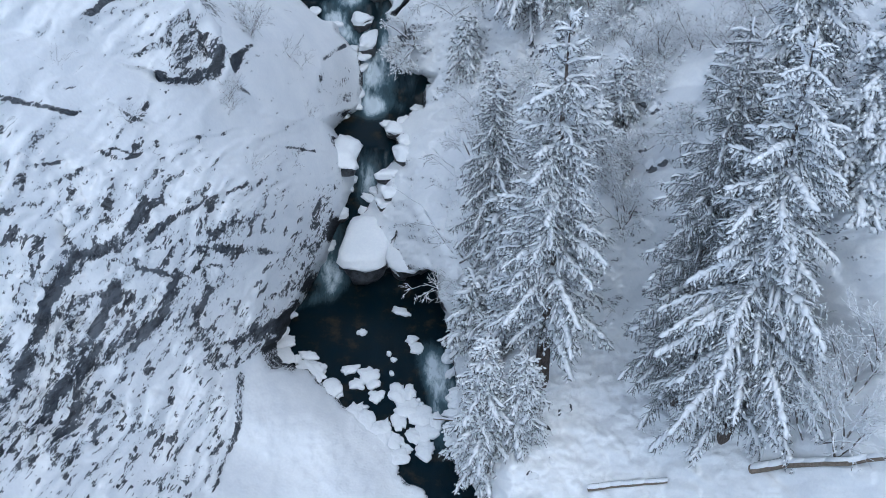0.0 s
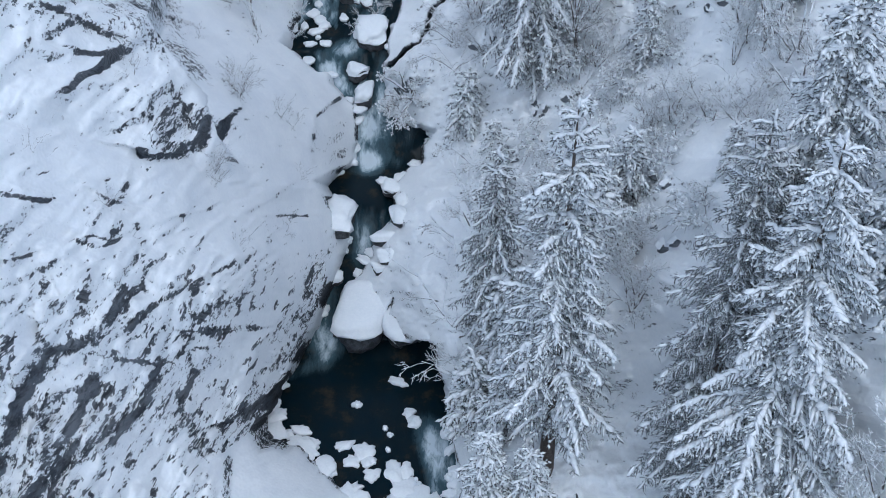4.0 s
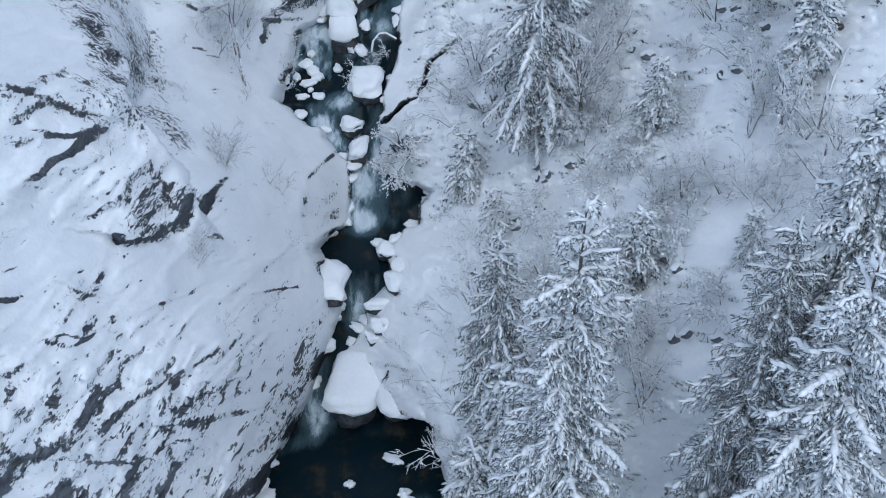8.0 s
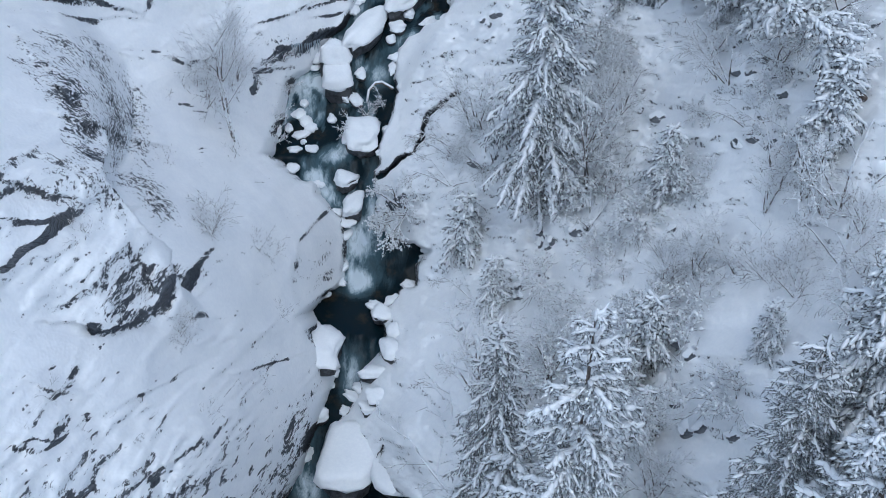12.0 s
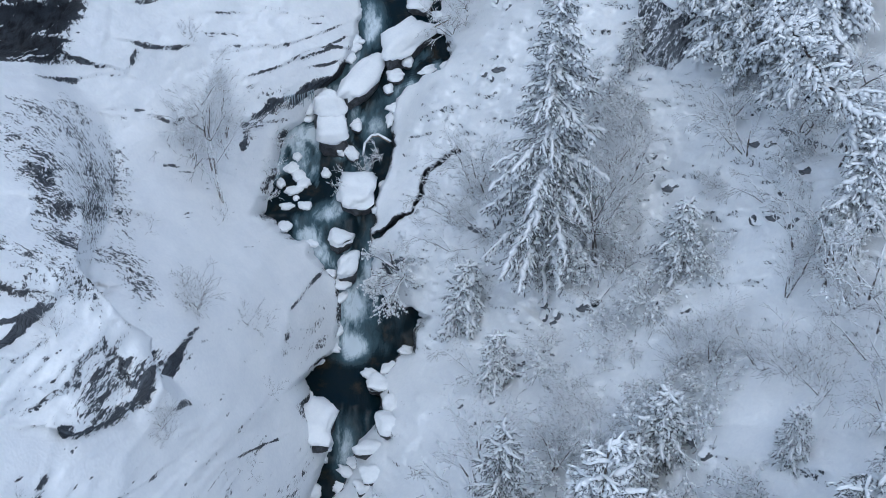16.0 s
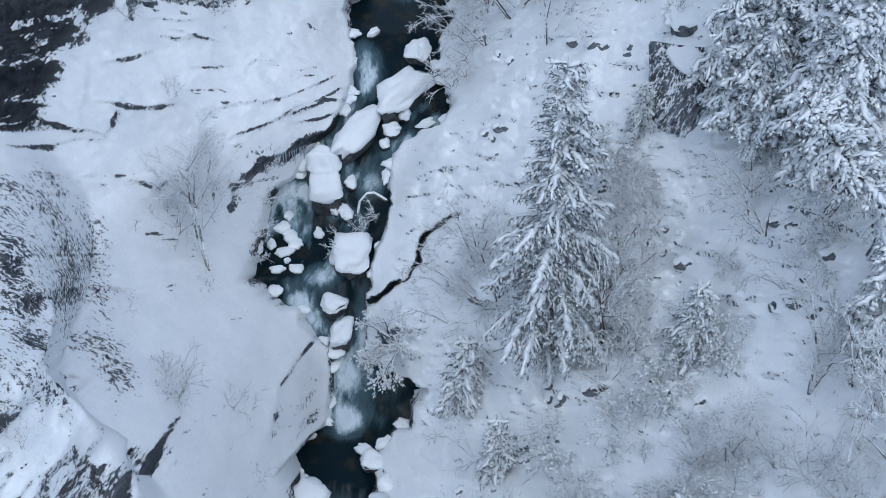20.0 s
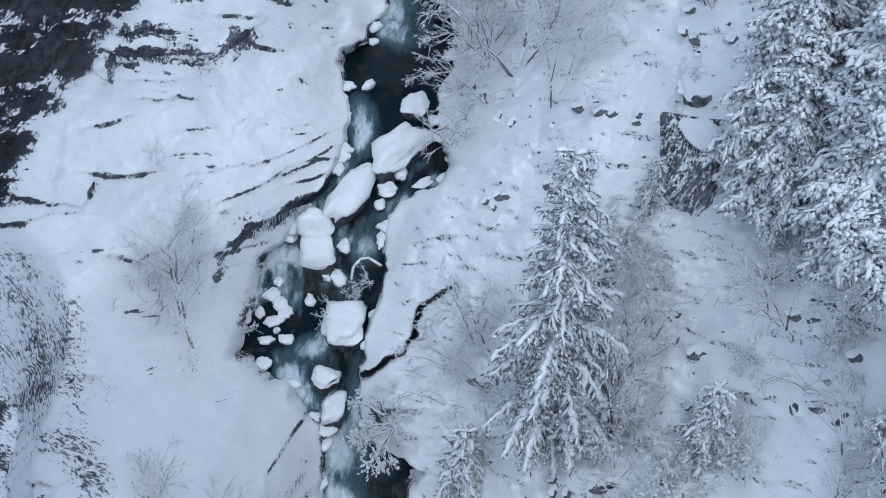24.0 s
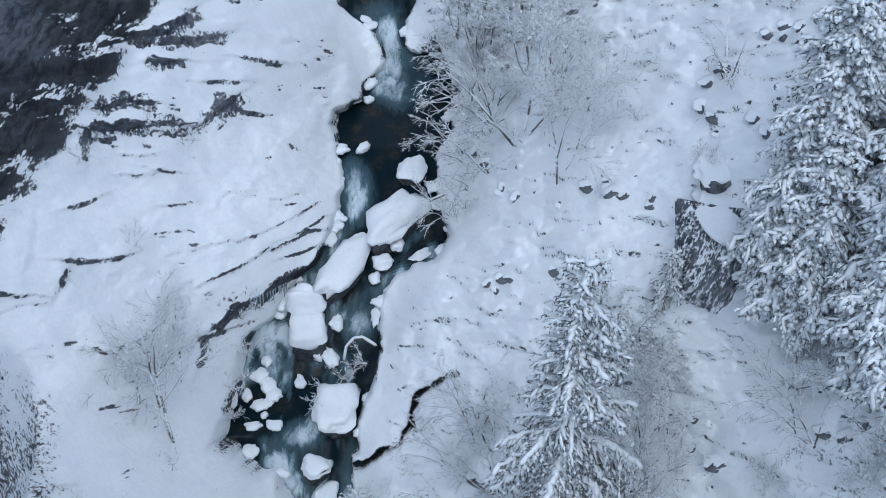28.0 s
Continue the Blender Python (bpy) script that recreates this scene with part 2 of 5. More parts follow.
def fbm(x, y, seed, octaves=4, gain=0.5):
    s, amp, tot = 0.0, 1.0, 0.0
    for o in range(octaves):
        s = s + amp * (lattice(x * 2 ** o + 17.3 * o, y * 2 ** o - 9.1 * o, seed + o) - 0.5)
        tot += amp
        amp *= gain
    return s / tot * 2


def step(lo, hi, v):
    t = np.clip((v - lo) / (hi - lo), 0, 1)
    return t * t * (3 - 2 * t)


# ---- the gorge: one sheet, laid out over the mean slope of the valley ----
# u runs across the valley, v up along the slope, w out of it.
SLOPE = radians(44.05)
SV, CV = math.sin(SLOPE), math.cos(SLOPE)


def place(u, v, w):
    return Vector((u, v * SV - w * CV, v * CV + w * SV))


# the water's level, station by station (v, w): pools are level, cascades steep
LEVEL = [(20, -23), (27.8, -29.5), (30.3, -31.63), (33.6, -34.55), (36.5, -37.5), (37.7, -38.66), (39, -39.26), (41.6, -40.22),
         (43.6, -41.25), (45.3, -41.75), (46.3, -42.03), (48.8, -44.5), (50.5, -45.2), (52.2, -45.58), (54.8, -46.2), (55.7, -46.35),
         (58, -48.2), (60.3, -49.15), (62.8, -50), (65.8, -51.45), (67.2, -52.25), (69.2, -53.65), (73.7, -58.1), (75.5, -58.57),
         (77.5, -59.37), (84, -63)]
# the water's edges: (v, left u, right u)
EDGES_LOW = [(-60, 3, 9), (-40, -6, 0), (-22, 1, 7), (-8, -5.5, 0.5), (6, 0.5, 6), (14, -3.0, 2.5), (20, -1.5, 3.4), (27.8, -0.9, 1.6), (29.05, -2.3, 0.9), (30.3, -2.75, 0.56), (31.4, -4.26, 0.5), (32.5, -5.5, 0.57),
             (33.6, -6.8, 0.5), (34.1, -8.7, 0.4), (35.3, -9.0, 0.25), (36.5, -8.36, 0.03), (37.7, -7.7, -0.2), (38.8, -7.0, -0.3),
             (39.4, -6.8, -5.6), (40.3, -6.5, -5.7), (41.6, -6.13, -5.5), (42.6, -5.9, -4.4), (43.6, -5.3, -3.8), (44.6, -5.1, -3.85),
             (45.3, -5.3, -3.3), (46.3, -6.1, -2.8), (47.4, -6.75, -3.35), (47.8, -6.5, -2.6), (48.85, -5.25, -1.2), (49.7, -4.95, -1.1)]
EDGES_HIGH = [(50.5, -4.9, -0.45), (51.35, -4.9, -2.4), (52.2, -5.07, -3.43), (53.1, -5.8, -3.3), (53.95, -6.5, -3.47), (54.8, -7.6, -3.48),
              (55.65, -9.1, -3.34), (56.9, -8.9, -2.96), (58.1, -8.6, -2.62), (59.3, -8.6, -2.44), (60.3, -8.1, -2.5), (61.05, -7.0, -2.6),
              (62.15, -6.6, -2.55), (62.8, -6.1, -2.04), (63.5, -5.4, -1.1), (63.8, -5.3, 0.1), (64.8, -4.9, 0.7), (65.8, -4.5, 0.4),
              (67.15, -4.35, -0.08), (68.0, -4.57, 0.14), (69.2, -4.8, 0.26), (70.1, -5.0, 0.54), (71.05, -4.9, 0.9), (71.7, -3.6, 1.16),
              (72.7, -3.55, 1.16), (73.7, -2.9, 0.8), (74.4, -2.8, -0.1), (74.8, -2.95, -2.0), (75.6, -3.3, -1.9), (76.2, -4.0, -1.8),
              (76.85, -5.1, -1.65), (77.5, -5.3, -1.2), (84, -6.5, -2)]
# how far the banks stand out, at these distances from the water, at stations up the valley
REACH = [0, 1.5, 3.5, 6, 9, 13, 18, 40, 300]
LEFT_BANK = [(24, 0.9, 1.0, 1.0, 2.5, 8.5, 18.6), (30, 1.0, 1.5, 2.0, 6.8, 14.8, 24.8), (36, 5.3, 10.8, 16.6, 21, 25.7, 32.9),
             (42, 9.1, 16.2, 20.8, 25.6, 32.7, 38.9), (48, 6, 13.7, 20.7, 26.1, 33.1, 39.7), (54, 3.6, 8.2, 13.4, 18.2, 25.1, 34.9),
             (60, 3.1, 6.3, 9.8, 13.5, 18.7, 28.4), (66, 2, 4.1, 6.1, 9.8, 15.9, 26.9), (72, 2.4, 5.7, 9.8, 14.1, 20.9, 31.4),
             (78, 3.4, 7.6, 12.2, 16.9, 23.4, 33.2), (84, 3.9, 8.2, 13.1, 18.1, 24.6, 33.9)]
RIGHT_BANK = [(24, 5.0, 5.5, 5.5, 6.9, 12.1, 20.2), (30, 6.5, 7.2, 7.0, 7.9, 13.4, 21.9), (36, 5.2, 8.6, 8.8, 10, 15.5, 24.3),
              (42, 2.2, 6.5, 10, 13, 16.9, 25.1), (48, 2.5, 5.2, 8.6, 12.6, 18.6, 26), (54, 2, 4, 6.3, 9.6, 12.6, 20),
              (60, 2.3, 5, 8, 11, 14, 20.5), (66, 3.2, 7.3, 11.2, 13.2, 17, 23.6), (72, 2.9, 6.3, 9.8, 13.2, 18.9, 24.9),
              (78, 2.4, 5, 8.1, 11.5, 15.9, 21.4), (84, 1.7, 3.8, 6.4, 9.3, 13.1, 18.5)]


def spaced(lo, hi, fine, far):
    """Fine steps from lo to hi, coarse ones beside them and ever wider ones out to far on both sides."""
    mid = list(np.arange(lo, hi + fine / 2, fine))
    out, d = [], fine
    while sum(out) < far:
        d *= 1.2 if d < 0.7 else 1.0 if sum(out) < 24 else 1.35
        out.append(d)
    grow = np.cumsum(out)
    return np.array(list(lo - grow[::-1]) + mid + list(mid[-1] + grow))


GU, GV = spaced(-19, 18.5, 0.072, 400), spaced(22, 80, 0.074, 400)
GRID_U, V = np.meshgrid(GU, GV)
# the crag's upper edge; the slope behind it begins further left, hidden by the crag
edge_u = np.interp(GV, [44, 48, 50.6, 52.4, 53.8, 55.8, 58, 60.1, 62.5, 66], [-9.2, -9.4, -10.0, -11.3, -12.0, -13.0, -14.3, -15.6, -17.0, -30])
back = np.interp(GV, [47, 51.5, 54, 58, 60], [0, 3.2, 2.6, 0.8, 0])[:, None]
past = GRID_U - edge_u[:, None]
U = GRID_U - back * np.clip((past + 0.35) / 0.8, 0, 1) * np.exp(-np.maximum(past, 0) / 2.6)


def curve(table, col, v):
    t = np.array(table)
    return np.interp(v, t[:, 0], t[:, col])


def soften(f, r):
    """A box blur run twice along both ways of the sheet."""
    k = 2 * r + 1
    for _ in range(2):
        for ax in (0, 1):
            p = np.pad(f, [(r + 1, r) if i == ax else (0, 0) for i in (0, 1)], mode="edge")
            c = np.cumsum(p, axis=ax)
            f = (np.take(c, range(k, c.shape[ax]), axis=ax) - np.take(c, range(0, c.shape[ax] - k), axis=ax)) / k
    return f


EDGES = EDGES_LOW + EDGES_HIGH
level_v = np.interp(GV, *np.array(LEVEL).T)
far_lo, far_hi = GV < 20, GV > 84
level_v = np.where(far_lo, -23 - (GV - 20) * 1.033, np.where(far_hi, -63 - (GV - 84) * 0.55, level_v))
level_v = np.where(GV > 150, -99.3 - (GV - 150) * 1.033, level_v)
smooth_level = np.interp(GV, GV[::30], np.convolve(np.pad(level_v, 15, mode="edge"), np.ones(31) / 31, "valid")[::30])
left_v, right_v = curve(EDGES, 1, GV), curve(EDGES, 2, GV)
# a slow wandering of the plan, so that no edge runs straight
WU_ = U + 0.30 * fbm(U * 0.55, V * 0.55, 301, 3) + 0.10 * fbm(U * 2.1, V * 2.1, 303, 3)
WV_ = V + 0.30 * fbm(U * 0.55, V * 0.55, 305, 3) + 0.10 * fbm(U * 2.1, V * 2.1, 307, 3)
left_e = curve(EDGES, 1, V + 0.35 * fbm(U * 0.9, V * 0.9, 3, 3)) + (0.30 + 0.45 * step(36, 33, V)) * fbm(V * 0.8, U * 0.3, 5, 5, 0.6)
right_e = curve(EDGES, 2, V + 0.35 * fbm(U * 0.9, V * 0.9, 7, 3)) + 0.5 * fbm(V * 0.8, U * 0.3, 9, 5, 0.55)
wide = np.ones(81) / 81
soft_left = np.convolve(np.pad(left_v, 40, mode="edge"), wide, "valid")
soft_right = np.convolve(np.pad(right_v, 40, mode="edge"), wide, "valid")


def bank(table, dist):
    t = np.array(table)
    cols = [np.zeros(len(GV))] + [np.interp(GV, t[:, 0], t[:, i]) for i in range(1, 7)]
    cols += [cols[-1] + 26, cols[-1] + 120]
    cols = np.stack(cols, 1)
    out = np.zeros_like(dist)
    for i in range(len(REACH) - 1):
        f = np.clip((dist - REACH[i]) / (REACH[i + 1] - REACH[i]), 0, 1)
        out += f * (cols[:, i + 1] - cols[:, i])[:, None]
    return out


d_left, d_right = np.maximum(soft_left[:, None] - U, 0), np.maximum(U - soft_right[:, None], 0)
# beside the lower stream the left bank stands up as a wall
sheer = (step(36, 39, GV) * step(50, 46, GV))[:, None]
d_wall = np.where(d_left < 1.5, 1.5 * (d_left / 1.5) ** (1 - 0.5 * sheer), d_left)
relief = soften(bank(LEFT_BANK, d_wall) + bank(RIGHT_BANK, d_right), 7) + smooth_level[:, None]

# the crag that stands before the left slope, with its sharp upper edge
crag_in = step(-0.35, 0.55, edge_u[:, None] + 0.5 * fbm(GRID_U * 0.6, V * 0.6, 21, 4) - GRID_U) * step(45.5, 49.5, V) * (V < 66)
crag_top = -25.0 - 1.64 * (GRID_U + 10.6) - 2.3 * np.maximum(V - 53.3, 0) + 1.2 * fbm(GRID_U * 0.3, V * 0.3, 31, 3)
relief = relief + crag_in * np.maximum(crag_top - relief, 0)
# the dark cliff above the left slope
cliff_u = np.interp(GV, [61.3, 62.2, 65, 66.6, 69.5, 71, 73.4, 76, 84], [-19, -16.6, -15.9, -15.2, -14.0, -13.3, -12.2, -11.4, -11])
cliff_in = step(-0.4, 0.5, cliff_u[:, None] + 0.7 * fbm(U * 0.5, V * 0.5, 41, 4) - U) * step(61.2, 62.2, V) * step(130, 90, V)
relief = relief + cliff_in * 0.4

# slabs and ledges: snow lies on their tops, their broken fronts are bare
def slabs(du, dv, period, seed, sharp=0.16):
    q = (WU_ * du + WV_ * dv) / period + 0.55 * fbm(U * 0.4, V * 0.4, seed, 5, 0.55)
    cell = np.floor(q)
    f = q - cell
    along = lattice((WU_ * -dv + WV_ * du) * (0.9 / period) + cell * 7.31, cell * 3.7, seed + 5)
    ramp_up = np.where(f < 1 - sharp, f / (1 - sharp), (1 - f) / sharp)
    return ramp_up * step(0.4, 0.65, along)


def grain(du, dv, across, along, seed, octaves=5):
    return fbm((WU_ * du + WV_ * dv) / across, (WU_ * -dv + WV_ * du) / along, seed, octaves, 0.55)


def blob(u, v, ru, rv, turn=0.0):
    c, s = math.cos(radians(turn)), math.sin(radians(turn))
    x, y = (WU_ - u) * c + (WV_ - v) * s, -(WU_ - u) * s + (WV_ - v) * c
    return np.exp(-((x / ru) ** 2 + (y / rv) ** 2))


def line(points):
    """How far each place lies from a line of points."""
    far = np.full(U.shape, 1e9)
    for (u0, v0), (u1, v1) in zip(points, points[1:]):
        du, dv = u1 - u0, v1 - v0
        t = np.clip(((WU_ - u0) * du + (WV_ - v0) * dv) / (du * du + dv * dv), 0, 1)
        far = np.minimum(far, np.hypot(WU_ - u0 - t * du, WV_ - v0 - t * dv))
    return far


on_left = step(0.3, 1.6, d_left)
on_right = step(0.3, 1.6, d_right)
foot_u = np.interp(GV, [20, 28, 31, 34.3, 35.2, 36.5, 38], [-11.0, -10.6, -10.2, -10.0, -8.6, -7.5, -3.0])[:, None]
cliff_zone = step(-0.2, 0.4, d_left) * step(51.5, 46.5, V + 0.35 * (U + 10)) * step(-0.2, 0.5, foot_u - WU_)
low_cliff = step(47, 39, V + 0.3 * (U + 10))
upper_zone = on_left * step(51, 55, V + 0.2 * (U + 10)) * (1 - crag_in)
rough_patch = step(-0.25, 0.3, fbm(U * 0.16, V * 0.16, 51, 3))
patchy = step(-0.3, 0.35, fbm(U * 0.3, V * 0.3, 57, 3))
detail = cliff_zone * (0.35 + 0.65 * low_cliff) * (0.5 + 0.5 * patchy) * (
    1.15 * slabs(0.91, -0.42, 1.7, 61, 0.12) + 0.75 * slabs(0.93, -0.37, 0.8, 67, 0.16) + 0.40 * slabs(0.84, -0.54, 0.42, 71, 0.25)
    + 0.8 * grain(0.92, -0.39, 1.0, 3.6, 63) + 0.34 * grain(0.94, -0.34, 0.42, 1.7, 65, 3))
detail += crag_in * (0.4 + 0.6 * rough_patch) * (0.55 * slabs(0.75, -0.66, 1.5, 73) + 0.25 * slabs(0.9, -0.4, 0.6, 75) + 0.4 * grain(0.9, -0.4, 0.9, 2.4, 77))
ledges = upper_zone * (0.2 + 0.8 * step(-0.05, 0.4, fbm(U * 0.22, V * 0.35, 87, 3)))
detail += ledges * (0.16 * slabs(0.25, -0.97, 1.7, 81, 0.1) + 0.06 * slabs(0.3, -0.95, 0.7, 83, 0.2) + 0.16 * grain(0.3, -0.95, 0.8, 2.6, 85))
brow = line([(-11.8, 52.3), (-12.7, 53.8), (-13.8, 55.8), (-15.2, 58.0), (-16.1, 59.7)])
ribs, brow = np.exp(-(brow / 0.6) ** 2), step(2.2, 1.0, brow)
detail += ribs * (0.4 * slabs(0.99, 0.08, 0.8, 91, 0.3) + 0.5 * grain(0.99, 0.08, 0.4, 2.0, 99))
detail += cliff_in * (0.9 * slabs(0.7, -0.7, 2.2, 95) + 0.4 * slabs(0.8, 0.5, 0.9, 97) + 1.0 * grain(0.6, -0.8, 1.2, 3.0, 98))
detail += 0.5 * fbm(U * 0.45, V * 0.45, 101, 4) * (on_left + on_right) + (0.06 + 0.07 * upper_zone) * fbm(U * 2.2, V * 2.2, 103, 3)
detail += on_right * (0.8 * np.abs(fbm(U * 0.55, V * 0.7, 107, 4)) + 0.42 * fbm(U * 1.2, V * 1.6, 108, 4) + 0.12 * slabs(0.3, -0.95, 1.1, 109, 0.25) * step(0.15, 0.45, fbm(U * 0.35, V * 0.35, 111, 3)))

# ledges of bare rock: half height of the face, height of the lip over it, and the course of the lip
LEDGES_LOW = [
    (0.19, 0.7, ((-14.8, 40.7), (-14.7, 40.2), (-14.0, 40.2), (-13.3, 40.7), (-12.6, 41.8), (-12.2, 42.4))),
    (0.13, 0.5, ((-12.8, 40.5), (-12.3, 41.1), (-11.8, 41.6), (-11.0, 42.1))),
    (0.08, 0.4, ((-10.7, 41.4), (-10.4, 42.3), (-9.4, 43.0))),
    (0.2, 0.6, ((-10.4, 40.3), (-9.6, 40.2), (-8.8, 40.1))),
    (0.08, 0.2, ((-10.7, 39.6), (-10.2, 39.5))),
    (0.1, 0.4, ((-13.0, 39.5), (-12.4, 39.3), (-11.9, 39.1))),
    (0.17, 0.8, ((-17.1, 35.0), (-16.5, 36.6), (-15.8, 38.2), (-14.9, 39.8))),
    (0.15, 0.7, ((-15.7, 32.7), (-15.4, 34.1), (-14.9, 35.6), (-14.4, 36.3))),
    (0.13, 0.5, ((-13.8, 36.2), (-13.3, 36.7), (-12.8, 37.1))),
    (0.1, 0.4, ((-12.6, 37.5), (-12.3, 38.3), (-11.9, 39.2))),
]
LEDGES_FOOT = [
    (0.24, 0.6, ((-11.3, 36.4), (-10.8, 35.2), (-10.5, 34.8))),
    (0.28, 0.8, ((-10.1, 35.9), (-9.2, 36.1), (-8.5, 36.9))),
    (0.13, 0.4, ((-11.7, 36.7), (-11.2, 38.5))),
    (0.09, 0.4, ((-14.5, 36.6), (-13.9, 38.7))),
    (0.06, 0.3, ((-16.1, 38.6), (-15.7, 40.1))),
    (0.11, 0.5, ((-10.3, 30.5), (-9.9, 31.8), (-10.0, 34.0))),
    (0.09, 0.3, ((-13.7, 44.2), (-13.2, 44.0), (-12.8, 44.3))),
    (0.06, 0.2, ((-15.4, 43.4), (-15.0, 43.6))),
    (0.07, 0.2, ((-14.9, 42.9), (-14.3, 43.3))),
    (0.1, 0.2, ((-16.8, 46.1), (-16.2, 45.9), (-14.8, 45.7))),
]
LEDGES_CRAG = [
    (0.19, 1.0, ((-12.4, 47.9), (-12.0, 47.8), (-11.4, 48.0), (-10.6, 48.6), (-10.2, 49.7))),
    (0.13, 0.6, ((-14.6, 50.1), (-14.3, 50.6), (-13.7, 51.3), (-13.4, 51.8), (-12.9, 52.2))),
    (0.19, 0.4, ((-14.7, 53.2), (-14.4, 54.0))),
    (0.19, 0.5, ((-14.1, 52.8), (-13.4, 52.6))),
    (0.16, 0.4, ((-17.2, 59.3), (-15.9, 58.2))),
    (0.22, 0.5, ((-14.8, 56.9), (-14.1, 56.5))),
    (0.3, 0.5, ((-14.0, 55.7), (-13.4, 55.6))),
    (0.1, 0.3, ((-13.8, 53.9), (-13.4, 53.8))),
    (0.11, 0.3, ((-13.7, 53.4), (-13.3, 53.5))),
    (0.08, 0.3, ((-14.3, 51.7), (-13.7, 51.7))),
    (0.05, 0.2, ((-11.3, 50.5), (-11.6, 51.8))),
]
LEDGES_FACE = [
    (0.06, 0.3, ((-13.4, 46.1), (-12.8, 45.8), (-12.7, 46.7))),
    (0.07, 0.3, ((-11.0, 45.3), (-10.3, 45.7))),
    (0.08, 0.3, ((-13.5, 44.4), (-12.9, 44.3), (-12.8, 44.8))),
    (0.05, 0.2, ((-8.0, 45.5), (-7.0, 45.6))),
]
LEDGES_BROW = [
    (0.21, 0.4, ((-16.8, 61.4), (-16.2, 61.6))),
    (0.16, 0.4, ((-16.3, 62.6), (-15.4, 62.3))),
    (0.13, 0.3, ((-15.9, 60.3), (-15.4, 60.1))),
    (0.08, 0.3, ((-15.3, 63.5), (-15.3, 65.0))),
    (0.1, 0.3, ((-14.1, 63.6), (-13.5, 63.6), (-12.6, 63.8))),
    (0.09, 0.3, ((-14.4, 62.6), (-14.2, 63.2))),
    (0.06, 0.2, ((-14.3, 56.9), (-13.9, 57.0))),
    (0.13, 0.3, ((-14.3, 65.7), (-13.8, 66.0))),
    (0.07, 0.2, ((-12.5, 67.1), (-11.9, 67.2))),
    (0.07, 0.2, ((-11.9, 67.4), (-11.1, 67.3))),
    (0.07, 0.2, ((-11.2, 65.9), (-10.7, 66.0))),
    (0.08, 0.2, ((-13.1, 60.1), (-12.4, 59.9))),
    (0.06, 0.2, ((-12.8, 57.9), (-11.8, 57.8), (-11.1, 57.7))),
]
LEDGES_SLOPE = [
    (0.24, 0.7, ((-9.3, 60.8), (-8.6, 61.5), (-7.8, 61.9), (-7.0, 62.7), (-5.7, 63.4), (-4.9, 64.6))),
    (0.07, 0.25, ((-8.0, 64.7), (-7.0, 65.3), (-6.0, 65.9))),
    (0.05, 0.2, ((-9.6, 62.7), (-8.3, 63.4), (-7.4, 64.1))),
    (0.07, 0.25, ((-7.2, 64.1), (-5.9, 64.9), (-5.0, 65.1))),
    (0.06, 0.15, ((-15.1, 61.9), (-14.8, 61.9))),
    (0.07, 0.2, ((-12.3, 60.1), (-11.6, 60.5))),
    (0.16, 0.5, ((-10.0, 59.2), (-9.8, 60.3), (-9.2, 60.5))),
    (0.09, 0.3, ((-13.9, 67.6), (-13.9, 68.7))),
    (0.07, 0.2, ((-12.8, 67.9), (-11.7, 68.1))),
    (0.06, 0.2, ((-6.2, 64.9), (-5.4, 65.4))),
    (0.05, 0.2, ((-6.6, 63.8), (-5.6, 64.3))),
]
# slabs of smoother, browner rock near the top of the slope
LEDGES_SLAB = [
    (0.33, 0.7, ((-13.5, 69.0), (-11.8, 69.4), (-10.2, 69.5), (-9.2, 70.6))),
    (0.24, 0.4, ((-13.4, 69.9), (-12.6, 70.3), (-11.8, 70.2))),
    (0.25, 0.4, ((-12.4, 73.0), (-11.3, 73.3), (-10.7, 74.2))),
    (0.25, 0.4, ((-11.4, 72.8), (-9.8, 73.6))),
    (0.16, 0.3, ((-11.8, 71.9), (-10.9, 72.1))),
    (0.12, 0.3, ((-8.7, 72.8), (-7.6, 72.8))),
    (0.1, 0.2, ((-9.9, 71.4), (-9.0, 71.6))),
    (0.1, 0.2, ((-8.6, 70.3), (-8.0, 70.3))),
]


